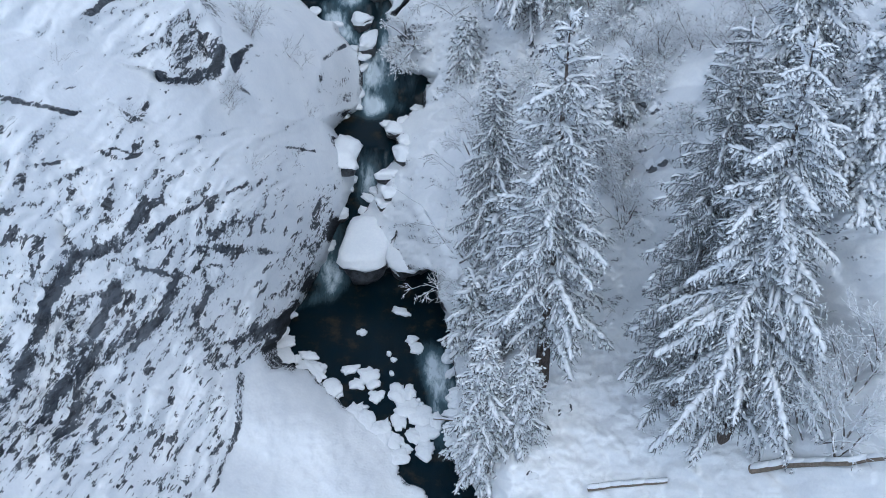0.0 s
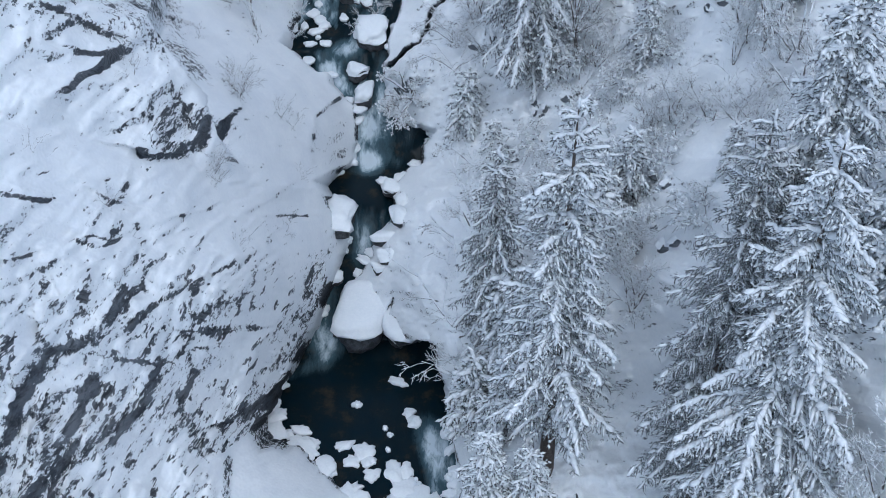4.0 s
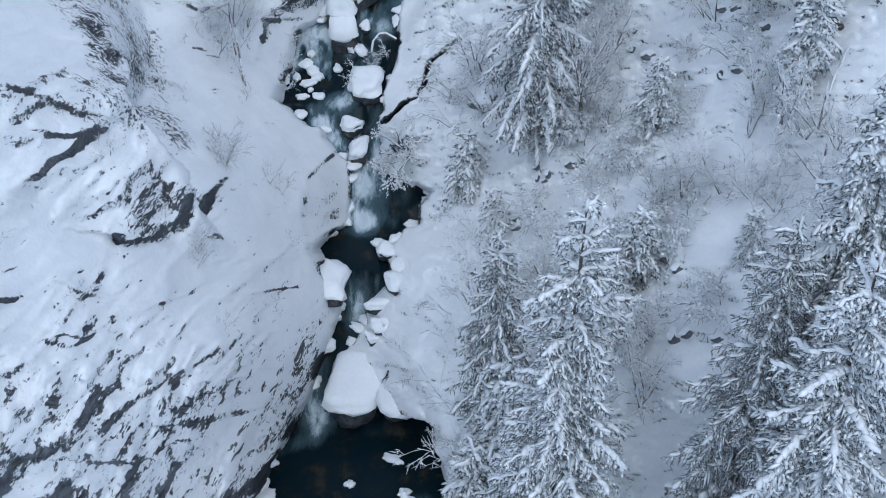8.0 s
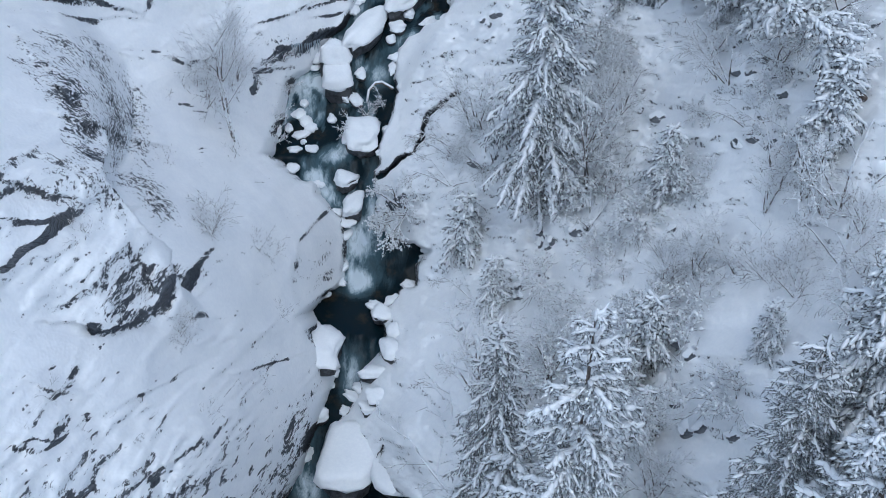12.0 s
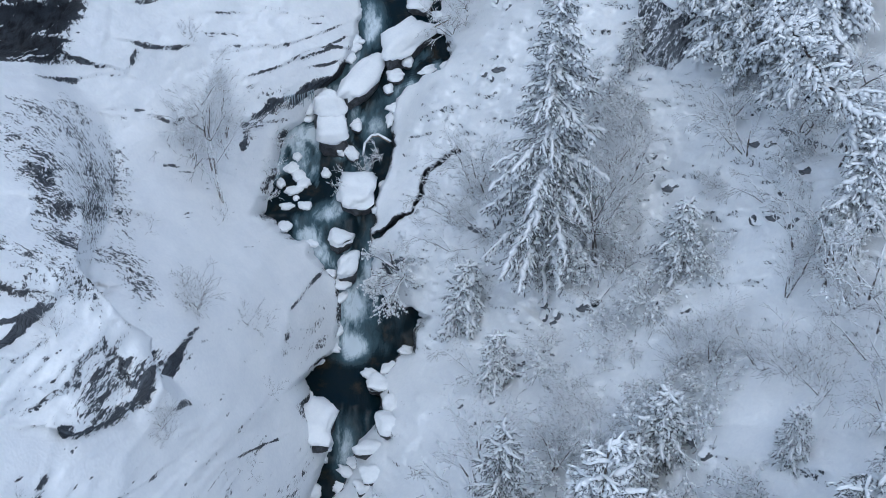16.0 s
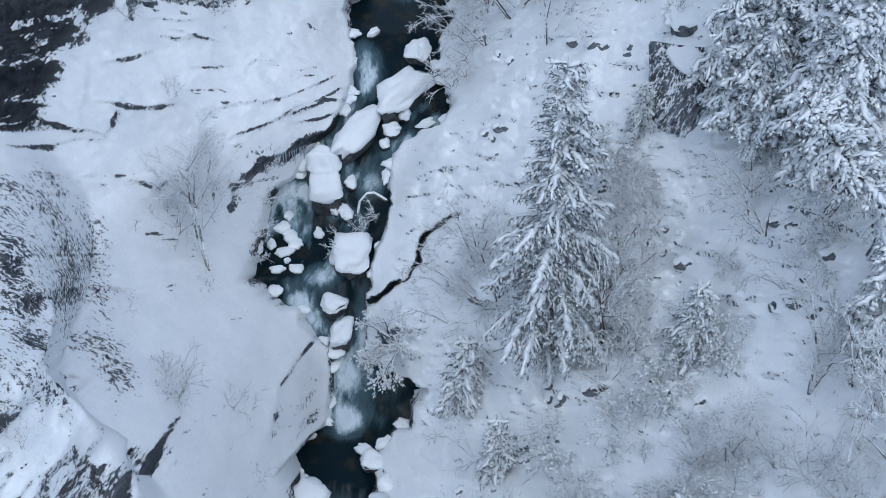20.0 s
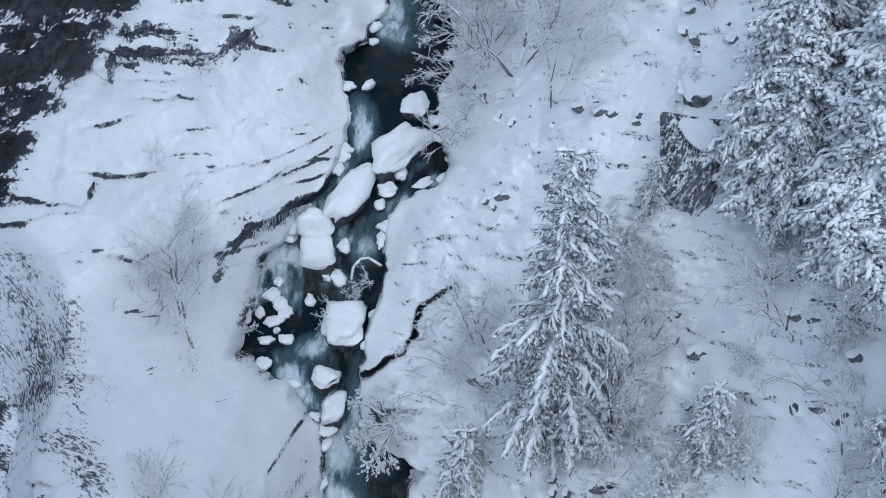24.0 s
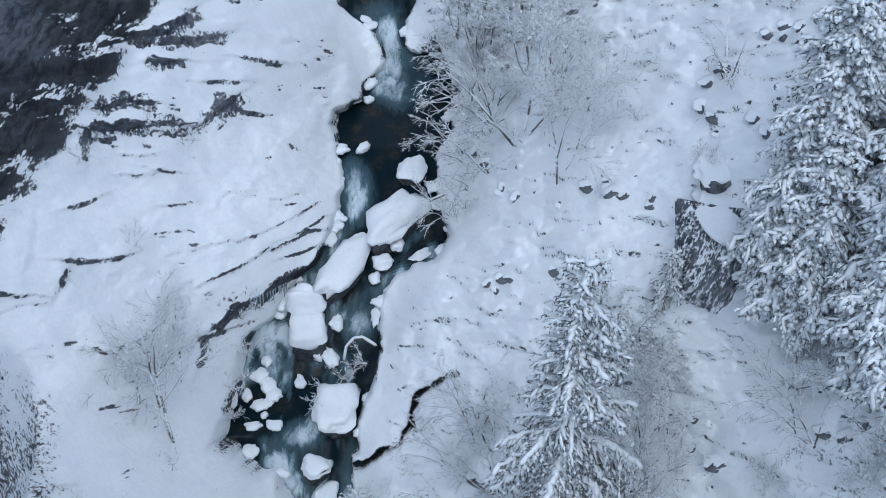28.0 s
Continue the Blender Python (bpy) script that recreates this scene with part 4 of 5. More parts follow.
    vs, fs = spindles(pads, ((0.22, 0.9), (0.72, 0.95)))
    vs2, fs2 = spindles(tufts, ((0.45, 1.0),))
    fs += [tuple(i + len(vs) for i in f) for f in fs2]
    vs += vs2
    tagged(part("snow_load", raw_mesh("snow_load", vs, fs, SNOW), root, "thick snow lying along the branches"), kind="stuff")
    return root


def branching(p, way, long, thick, depth, segs, droop, kids, spread):
    """Grows one stick with its side sticks."""
    steps = 3 if depth > 1 else (2 if depth == 1 else 1)
    pts = [p]
    for i in range(steps):
        way = (way + Vector((rnd(-1, 1), rnd(-1, 1), rnd(-1, 1))) * 0.16 - ZUP * droop).normalized()
        pts.append(pts[-1] + way * (long / steps))
    for i in range(steps):
        r0, r1 = thick * (1 - 0.55 * i / steps), thick * (1 - 0.55 * (i + 1) / steps)
        segs.append((pts[i], pts[i + 1], r0, r1))
    if depth == 0:
        return
    for k in range(kids):
        f = rnd(0.25, 1.0)
        i = min(int(f * steps), steps - 1)
        q = pts[i] + (pts[i + 1] - pts[i]) * (f * steps - i)
        off = way.cross(Vector((rnd(-1, 1), rnd(-1, 1), rnd(-1, 1)))).normalized()
        branching(q, (way + off * spread * rnd(0.6, 1.3)).normalized(), long * rnd(0.38, 0.62) * (1.15 - 0.4 * f), max(thick * 0.5, 0.0105), depth - 1, segs, droop, kids, spread)


def frosted(name, height, seed, label, group, stems=5, depth=3, kids=4, spread=0.9, lean=0.5, droop=0.03, thick=0.03, coat=None, lump=1.0):
    coat = coat or TWIG
    random.seed(seed)
    root = tagged(new(name), label, "tree" if name.endswith("tree") else "bush", group)
    stick, twig = [], []
    for i in range(stems):
        az = 6.283 * i / stems + rnd(-0.5, 0.5)
        way = Vector((math.cos(az) * lean * rnd(0.4, 1.2), math.sin(az) * lean * rnd(0.4, 1.2), 1)).normalized()
        segs = []
        branching(Vector((rnd(-0.1, 0.1), rnd(-0.1, 0.1), -0.25)), way, height * rnd(0.6, 0.85), thick * rnd(0.7, 1.1), depth, segs, droop, kids, spread)
        for s in segs:
            (stick if s[2] > 0.02 else twig).append(s)
    if stick:
        part("stem", raw_mesh("stem", *tubes(stick, 5), STEM), root)
    if twig:
        tagged(part("branchwork", raw_mesh("branchwork", *tubes(twig, 3), coat), root, "fine bare twigs coated with frost and snow"), kind="stuff")
    lumps = []
    for p0, p1, r0, r1 in stick + twig:
        if random.random() < (0.65 if lump > 1 else 0.5 if coat == TWIG else 0.22):
            ax = (p1 - p0) * rnd(0.25, 0.6)
            side = ax.cross(ZUP).normalized() if abs(ax.normalized().z) < 0.95 else Vector((1, 0, 0))
            w = ((0.012 + 0.004 * height) * rnd(0.5, 1.5) + r0 * 0.4) * lump
            c = p0 + (p1 - p0) * rnd(0.0, 0.4) + ZUP * (r0 * 0.7)
            lumps.append((c, c + ax, side * w, ZUP * (w * 0.8)))
    if lumps:
        tagged(part("snow_load", raw_mesh("snow_load", *spindles(lumps, ((0.45, 1.0),)), SNOW), root, "small lumps of snow caught on the twigs"), kind="stuff")
    return root


def ball(rows, cols):
    """Points of a unit ball, and its faces."""
    pts = [(0.0, 0.0, -1.0)]
    for i in range(1, rows):
        a = math.pi * i / rows
        pts += [(math.sin(a) * math.cos(6.28319 * j / cols), math.sin(a) * math.sin(6.28319 * j / cols), -math.cos(a)) for j in range(cols)]
    pts.append((0.0, 0.0, 1.0))
    fs = [(0, 1 + (j + 1) % cols, 1 + j) for j in range(cols)]
    for i in range(rows - 2):
        b = 1 + i * cols
        fs += [(b + j, b + (j + 1) % cols, b + cols + (j + 1) % cols, b + cols + j) for j in range(cols)]
    b = 1 + (rows - 2) * cols
    fs += [(b + j, b + (j + 1) % cols, len(pts) - 1) for j in range(cols)]
    return pts, fs


BALL = ball(14, 26)
BALL_SMALL = ball(8, 14)


def facets(count, tight):
    """Random cutting planes of a broken stone."""
    out = [(Vector((0, 0, 1)), rnd(0.62, 0.8)), (Vector((0, 0, -1)), 0.9)]
    for i in range(count):
        a = 6.283 * (i + rnd(-0.35, 0.35)) / count
        out.append((Vector((math.cos(a), math.sin(a), rnd(-0.15, 0.75))).normalized(), rnd(tight, 0.95)))
    return out


def cut(p, planes, soft):
    """A ball's point pulled in to the nearest cutting plane, rounded by soft."""
    s = sum((max(p.dot(n), 0.0) / d) ** soft for n, d in planes)
    return p * min(1.15, s ** (-1 / soft))


def boulder(u, v, ru, rv, rise, turn, seed, label, boxy=0.35, cap=0.35, name="boulder", group="boulders in the stream", lift=0.0, dry=False, square=False):
    """A rock in the water under a thick rounded cap of snow. ru, rv: half sizes across and up the valley."""
    random.seed(seed)
    root = tagged(new(name), label, "rock", group)
    if not dry:
        v -= 0.42 * rise + 0.2 * cap
    base = place(u, v, surface(u, v) if dry else max(water_w(v), surface(u, v) if abs(surface(u, v) - water_w(v)) < 2.5 else water_w(v)))
    root.matrix_world = Matrix.Translation(base + Vector((0, 0, lift))) @ Matrix.Rotation(radians(turn), 4, "Z")
    ry = rv * 1.18
    shift = Vector((rnd(0, 50), rnd(0, 50), rnd(0, 50)))
    pts, fs = BALL if max(ru, rv) > 0.3 else BALL_SMALL
    body, top = [], []
    planes = facets(random.choice((4, 5, 6)), 0.62)
    if square:
        planes = [(Vector(w).normalized(), d) for w, d in (((1, 0.06, 0.1), 0.78), ((-1, 0.1, 0.12), 0.8), ((0.08, -1, 0.12), 0.82), ((-0.1, 1, 0.2), 0.74), ((0.05, -0.12, 1), 0.6), ((0, 0, -1), 0.9), ((0.7, -0.7, 0.3), 0.98))]
    for p in pts:
        q = cut(Vector(p), planes, 14)
        k = 1 + 0.16 * noise.noise(q * 1.0 + shift) + 0.12 * noise.noise(q * 3.1 + shift) + 0.05 * noise.noise(q * 7.0 + shift)
        body.append((q.x * ru * 0.95 * k, q.y * ry * 0.95 * k, q.z * rise * 0.9 * k + rise * (-0.25 if dry else 0.2)))
        q = cut(Vector(p), planes, 16 if square else 5 + 4 * boxy)
        k2 = 1 + (0.06 if square else 0.26) * noise.noise(q * 1.2 + shift) + (0.06 if square else 0.22) * noise.noise(q * 2.4 + shift) + 0.06 * noise.noise(q * 5.5 + shift)
        slump = 0.45 + 0.35 * noise.noise(q * 1.7 - shift)
        zz = q.z if q.z > 0 else q.z * slump
        if dry:
            top.append((q.x * ru * k2 * 1.25, q.y * ry * k2 * 1.5 + 0.8 * ry, rise * 0.1 + zz * (0.5 * cap + 0.2 * rise) * k2))
        else:
            top.append((q.x * ru * k2 * 1.04, q.y * ry * k2 * 1.04, rise * 0.7 + zz * (cap + 0.3 * rise) * k2))
    part("rock", raw_mesh("rock", body, fs, ROCK if dry else WET_ROCK), root, "wet dark grey stone")
    part("snow_cap", raw_mesh("snow_cap", top, fs, SNOW), root, "smooth rounded cap of fresh snow")
    return root


def floe(u, v, ru, rv, turn, seed):
    """A low pad of snow on a stone just under the water."""
    random.seed(seed)
    pts, fs = BALL
    shift = Vector((rnd(0, 50), rnd(0, 50), 0))
    out = []
    for p in pts:
        q = Vector(p)
        ang = math.atan2(q.y, q.x)
        rim = 1 + 0.42 * noise.noise(Vector((math.cos(ang) * 1.3, math.sin(ang) * 1.3, 0)) + shift) + 0.30 * noise.noise(Vector((math.cos(ang) * 3.0, math.sin(ang) * 3.0, 0)) + shift)
        flat = math.copysign(abs(q.z) ** 0.8, q.z)
        out.append((q.x * ru * rim, q.y * rv * 1.35 * rim, flat * (0.13 + 0.12 * min(ru, rv)) * (1 + 0.3 * noise.noise(q * 2 + shift))))
    ob = new("snow_pad", raw_mesh("snow_pad", out, fs, SNOW))
    ob.matrix_world = Matrix.Translation(place(u, v, water_w(v)) + Vector((0, 0, 0.05))) @ Matrix.Rotation(radians(turn), 4, "Z")
    return tagged(ob, "low rounded pad of white snow lying in the dark water", "snow", "snow pads in the stream")


# ---- the stream's rocks ----
boulder(-4.3, 40.7, 1.6, 2.0, 1.25, -6, 1, "large square boulder with a thick snow cap above the pool", 0.75, 0.45, square=True)
boulder(-1.35, 41.2, 1.45, 2.4, 1.3, -8, 2, "long boulder buried in smooth snow beside the pool", 0.6, 0.7, lift=0.45)
boulder(-2.55, 39.3, 0.45, 0.7, 0.5, 20, 3, "small snowy stone wedged between two boulders", 0.4, 0.25)
boulder(-5.75, 45.8, 0.95, 1.1, 0.8, 15, 4, "snow-capped boulder at the stream's edge", 0.5, 0.4)
for i, (bu, bv, ru, rv, bh, bt) in enumerate((
        (-6.1, 44.1, 0.55, 0.45, 0.4, 0), (-6.2, 42.4, 0.65, 0.5, 0.4, 20), (-3.1, 44.6, 0.7, 0.42, 0.4, 10), (-3.0, 43.5, 0.65, 0.36, 0.35, -5), (-3.4, 42.9, 0.5, 0.36, 0.35, 5),
        (-2.35, 45.8, 0.5, 0.6, 0.45, 30), (-2.85, 47.4, 0.62, 0.5, 0.4, 0), (-2.2, 46.6, 0.4, 0.4, 0.4, 0), (-4.45, 60.7, 0.33, 0.3, 0.3, 0), (-4.7, 59.2, 0.38, 0.48, 0.3, 25),
        (-5.4, 59.3, 0.25, 0.4, 0.2, 40), (-2.4, 63.6, 0.45, 0.4, 0.35, 0), (-2.75, 62.8, 0.26, 0.26, 0.25, 0), (-0.6, 63.9, 0.55, 0.22, 0.25, 25), (-3.55, 69.1, 0.24, 0.36, 0.25, -35),
        (-1.75, 64.4, 0.3, 0.35, 0.3, 10), (-6.75, 61.9, 0.55, 0.75, 0.5, -20))):
    boulder(bu, bv, ru, rv, bh, bt, 10 + i, "small stone under a round snow cap in the stream", 0.3, 0.25)
boulder(-5.05, 54.6, 0.68, 0.58, 0.5, 10, 31, "squat stone with a lumpy snow cap amid rapids", 0.5, 0.3)
boulder(-4.67, 53.05, 0.62, 0.85, 0.7, -12, 32, "wedge-shaped stone with snow on its back amid rapids", 0.45, 0.3)
boulder(-5.72, 60.5, 0.98, 0.95, 1.1, 8, 33, "tall block carrying a deep pillow of snow", 0.6, 0.6, square=True)
boulder(-5.9, 61.6, 0.85, 0.5, 1.7, 0, 34, "rounded snow-topped rock standing behind a tall block", 0.4, 0.5)
boulder(-4.1, 63.6, 0.72, 1.95, 0.9, -24, 35, "long narrow boulder with a smooth snow ridge", 0.5, 0.5)
boulder(-1.8, 65.7, 0.95, 1.7, 1.0, -28, 36, "long snow-covered boulder between two branches of the stream", 0.45, 0.55)
boulder(-1.05, 68.1, 0.72, 0.72, 0.6, -20, 37, "rounded snowy boulder below the upper pool", 0.35, 0.4)
boulder(-4.2, 57.1, 1.0, 1.05, 0.8, 0, 38, "snow-heaped boulder with frosted twigs about it", 0.3, 0.45)
for i, (fu, fv, ru, rv, ft) in enumerate((
        (-2.36, 36.7, 0.6, 0.2, -25), (-4.5, 35.6, 0.28, 0.2, 10), (-1.75, 35.2, 0.32, 0.26, 0), (-1.45, 34.75, 0.36, 0.34, 20), (-7.3, 34.4, 0.52, 0.24, -25), (-4.0, 33.5, 0.62, 0.36, 10),
        (-4.6, 33.0, 0.45, 0.3, 0), (-5.0, 33.7, 0.5, 0.22, 15), (-3.7, 33.0, 0.4, 0.25, 40), (-2.95, 34.5, 0.16, 0.13, 0), (-2.7, 34.2, 0.16, 0.12, 40), (-2.75, 33.5, 0.14, 0.14, 0), (-3.5, 32.4, 0.45, 0.32, -20)) + (
        (-2.4, 32.5, 0.5, 0.55, 10), (-1.8, 32.6, 0.35, 0.4, 0), (-1.9, 31.8, 0.75, 0.5, 20), (-1.2, 31.4, 0.75, 0.6, -10), (-0.8, 30.7, 0.7, 0.55, 0), (-1.5, 30.5, 0.45, 0.4, 30), (-0.9, 29.9, 0.55, 0.5, 0),
        (-2.3, 31.2, 0.45, 0.5, 0), (-0.4, 31.2, 0.4, 0.5, 0), (-2.4, 30.3, 0.35, 0.3, 60), (-1.9, 29.9, 0.3, 0.2, 0), (-2.3, 29.6, 0.14, 0.12, 0), (-1.3, 32.2, 0.12, 0.1, 0), (-1.15, 32.0, 0.12, 0.1, 0)) + (
        (-6.0, 33.0, 0.45, 0.35, 20), (-6.6, 33.75, 0.4, 0.3, 0), (-7.9, 34.2, 0.25, 0.25, 0), (-7.6, 58.9, 0.22, 0.28, 0), (-7.95, 58.3, 0.5, 0.3, 20), (-7.45, 57.85, 0.4, 0.34, 0), (-7.2, 57.45, 0.42, 0.32, 0),
        (-7.6, 57.05, 0.55, 0.24, 25), (-7.9, 56.15, 0.38, 0.2, 0), (-7.0, 56.2, 0.4, 0.22, -20), (-7.5, 56.6, 0.16, 0.14, 0), (-6.0, 57.95, 0.26, 0.34, 20), (-8.35, 57.4, 0.24, 0.28, 0))):
    floe(fu, fv, ru, rv, ft, 100 + i)

# rounded cushions of snow along the shores
random.seed(55)
for i in range(100):
    pv = rnd(28.5, 77.0) if i > 20 else rnd(28.5, 35.0)
    col = 1 if i % 2 else 2
    pu = float(np.interp(pv, [e[0] for e in EDGES], [e[col] for e in EDGES])) + (rnd(-0.3, 0.15) if col == 1 else rnd(-0.15, 0.3))
    big = pv < 35 and col == 1
    ob = floe(pu, pv, rnd(0.45, 0.9) if big else rnd(0.22, 0.6), rnd(0.25, 0.5) if big else rnd(0.16, 0.34), rnd(0, 180), 300 + i)
    ob.location.z += rnd(0.05, 0.3)
    tagged(ob, "rounded cushion of snow on the stream's edge", "snow", "snow cushions along the shore")

# ---- spruces ----
def stand(tree, x, y, turn=0.0, size=1.0):
    f = foot(x, y)
    tree.matrix_world = Matrix.Translation(f) @ Matrix.Rotation(radians(turn), 4, "Z") @ Matrix.Scale(size, 4)
    return tree


stand(spruce(20.0, 3.7, 5, "tall spruce with sparse snow-lined branches above the pool", 0.8, 0.2, 0.16, 0.42, 1.3, 1.3), 4.62, 41.84)
stand(spruce(20.5, 3.4, 6, "tall dark spruce with light snow and a reddish top", 0.42, 0.05, 0.06, 0.5, 0.9, 1.15), 10.74, 39.97)
stand(spruce(21.0, 4.4, 7, "broad spruce with heavy snow on long drooping branches", 0.85, 0.15, 0.05, 0.6, 1.35, 1.3), 12.3, 37.0)
stand(spruce(9.2, 2.0, 8, "small dense spruce white with snow on the bank", 1.0, 0.0, 0.04, 0.45, 1.4), 2.0, 39.6)
stand(spruce(6.2, 1.3, 9, "slender young spruce white with snow", 1.0, 0.0, 0.05, 0.45, 1.4), 3.7, 39.6)
stand(spruce(11.4, 2.0, 10, "slim grey spruce thinly frosted with snow", 0.7, 0.1, 0.08, 0.5), 2.4, 49.05)
stand(spruce(15.0, 3.1, 11, "regular spruce with snow on drooping branches on the slope", 0.85, 0.05, 0.07, 0.62, 1.38, 1.2), 4.75, 63.43)
stand(spruce(13.0, 2.6, 12, "large spruce plastered with snow at the wood's edge", 1.0, 0.05, 0.05, 0.55, 2.0), 12.6, 68.2)
plastered = stand(spruce(8.0, 2.2, 13, "bushy spruce plastered with snow beside a bare rock", 1.0, 0.0, 0.04, 0.5, 2.1), 12.7, 66.6)
stand(spruce(12.4, 2.7, 14, "snow-laden spruce at the top of the slope", 0.95, 0.05, 0.05, 0.55, 1.5), 13.7, 41.6)
small = stand(spruce(4.2, 1.25, 15, "young spruce buried in snow on the slope", 1.0, 0.0, 0.03, 0.5, 1.5), 1.32, 63.77)
for sx, sy, sz, st in ((10.0, 60.1, 0.9, 40), (8.28, 50.77, 0.95, 100), (12.07, 47.98, 0.6, 200), (8.69, 69.6, 0.6, 20), (2.62, 59.2, 0.8, 160), (7.2, 49.6, 0.8, 70),
                       (15.2, 56.0, 1.1, 130), (3.0, 47.6, 1.5, 190), (1.6, 46.4, 1.3, 280), (2.9, 44.6, 1.2, 33), (7.9, 47.5, 0.7, 145)):
    copy_thing(small, Matrix.Translation(foot(sx, sy)) @ Matrix.Rotation(radians(st), 4, "Z") @ Matrix.Scale(sz, 4))

for sx, sy, sz, st in ((15.2, 65.6, 1.25, 80), (14.6, 63.2, 1.1, 240), (15.8, 38.5, 1.1, 200), (16.5, 70.0, 1.3, 300), (14.0, 71.5, 1.0, 150)):
    copy_thing(plastered, Matrix.Translation(foot(sx, sy)) @ Matrix.Rotation(radians(st), 4, "Z") @ Matrix.Scale(sz, 4))

# ---- bare trees and bushes ----
B_GROUP = "frosted bushes on the slopes"


def root_at(ob, u, v, turn=0.0, size=1.0, tip=0.0, side=0.0):
    ob.matrix_world = Matrix.Translation(place(u, v, surface(u, v))) @ pose(0, 0, 0, tip, side, turn) @ Matrix.Scale(size, 4)
    return ob


root_at(frosted("birch_tree", 7.4, 51, "slender bare birch dusted with snow beside the stream", "bare trees", 2, 3, 8, 0.75, 0.14, 0.0, 0.06, HALF_TWIG), -10.55, 56.3, 0, 1.0, 0, -9)
root_at(frosted("birch_tree", 5.2, 52, "bare birch with several frosted stems above a ledge", "bare trees", 3, 3, 6, 0.8, 0.35, 0.0, 0.06, HALF_TWIG), -10.6, 58.6)
root_at(frosted("birch_tree", 7.0, 53, "tall bare tree furred with frost on the slope", "bare trees", 3, 3, 8, 0.75, 0.22, 0.0, 0.04), 5.2, 67.1)
root_at(frosted("birch_tree", 7.0, 54, "thin bare trees standing against a spruce", "bare trees", 4, 3, 6, 0.7, 0.25, 0.0, 0.06, BARE_TWIG), 7.0, 53.4)
kinds = [frosted("bush", 2.6, 60, "leafless bush thickly coated with frost", B_GROUP, 5, 3, 3, 0.95, 0.8, 0.02, 0.028, HALF_TWIG),
         frosted("bush", 3.4, 61, "tall leafless bush white with frost", B_GROUP, 5, 3, 4, 0.85, 0.5, 0.01, 0.034),
         frosted("bush", 2.2, 62, "low brown-twigged bush dusted with snow", B_GROUP, 8, 2, 5, 0.9, 0.9, 0.0, 0.026, BARE_TWIG),
         frosted("bush", 3.2, 63, "arching bush bent down under snow", B_GROUP, 5, 3, 4, 0.8, 0.9, 0.10, 0.038),
         frosted("bush", 1.5, 64, "small sparse bush sticking out of snow", B_GROUP, 5, 2, 4, 0.8, 0.7, 0.0, 0.022, BARE_TWIG),
         frosted("bush", 1.5, 65, "low shrub bowed down under clotted snow", B_GROUP, 9, 2, 6, 0.9, 1.0, 0.10, 0.024, BARE_TWIG, 2.6)]
HEIGHTS = (2.6, 3.4, 2.2, 3.2, 1.5, 1.5)
spots = [(-10.0, 51.5, 2.2, 2), (-8.4, 50.8, 1.4, 4), (-10.2, 47.4, 1.6, 2), (-7.8, 50.5, 1.4, 4), (-12.7, 51.1, 1.3, 4), (-7.7, 44.7, 1.4, 4), (-13.2, 45.7, 1.1, 4), (-10.0, 47.0, 1.4, 2), (-15.4, 47.7, 1.2, 4),
         (-10.2, 51.9, 2.4, 4)] + [(0.7, 54.0, 3.2, 3), (2.3, 54.9, 3.5, 0), (4.8, 45.3, 4.2, 1), (1.9, 44.9, 4.0, 1), (8.5, 57.1, 3.6, 1), (14.4, 52.8, 4, 1), (15.4, 52.6, 4, 0), (12.0, 49.8, 2.6, 2),
         (13.0, 49.7, 2.8, 2), (11.0, 49.9, 2.6, 2), (6.4, 45.7, 3, 0), (12.6, 58.1, 3, 0), (12.4, 59.9, 2.5, 0), (0.8, 65.8, 3.4, 3), (1.6, 67.1, 3.6, 3), (0.8, 69.2, 3.2, 3), (2.4, 67.8, 4.0, 3),
         (2.7, 70.1, 4.5, 3), (2.2, 72.8, 4.5, 1)]
spots += [(4.2, 72.4, 4.5, 1), (5.3, 71.1, 4.5, 1), (11.6, 71.2, 3, 0), (12.2, 59.5, 2.8, 2), (0.9, 55.9, 3.2, 3), (2.2, 54.8, 3.6, 3), (7.6, 56.9, 3.6, 1), (3.1, 54.5, 3, 0), (15.6, 32.2, 4.6, 1),
          (14.9, 32.7, 4, 0), (16.9, 35.6, 4, 1), (8.2, 41.3, 3.6, 1), (8.0, 43.2, 3.4, 1), (8.4, 37.3, 1.5, 4), (1.9, 43.5, 4.6, 1), (1.0, 40.0, 4.4, 0), (1.5, 37.2, 3.6, 0), (6.1, 35.7, 1.5, 4),
          (9.7, 49.5, 2.8, 2), (10.6, 49.8, 2.8, 1), (16.1, 34.4, 4, 1), (0.7, 55.7, 3.2, 3), (3.6, 55.9, 3.6, 0), (9.6, 50.5, 2, 2), (-11.9, 58.1, 3.4, 2)]
spots += [(10.6, 54.2, 2.6, 3), (10.9, 53.8, 2.0, 5), (13.8, 53.5, 3.4, 0), (14.6, 53.9, 3.0, 2), (6.9, 55.4, 4.0, 1), (1.8, 56.8, 3.6, 1), (2.6, 56.4, 3.2, 0), (1.8, 48.3, 2.8, 3), (8.7, 46.9, 3.2, 3), (9.2, 46.5, 2.4, 5), (12.3, 58.4, 3.0, 0), (13.0, 56.0, 2.6, 3), (15.2, 50.5, 3.2, 0), (16.0, 51.5, 3.0, 2), (15.8, 49.0, 3.0, 1), (14.8, 48.5, 2.6, 0), (15.5, 47.0, 3.0, 3), (13.6, 49.2, 2.6, 2), (14.9, 52.2, 2.4, 2)]
random.seed(77)
for i in range(11):
    spots.append((rnd(1.6, 6.5), rnd(68.5, 77), rnd(3.6, 5.2), random.choice((1, 1, 0))))
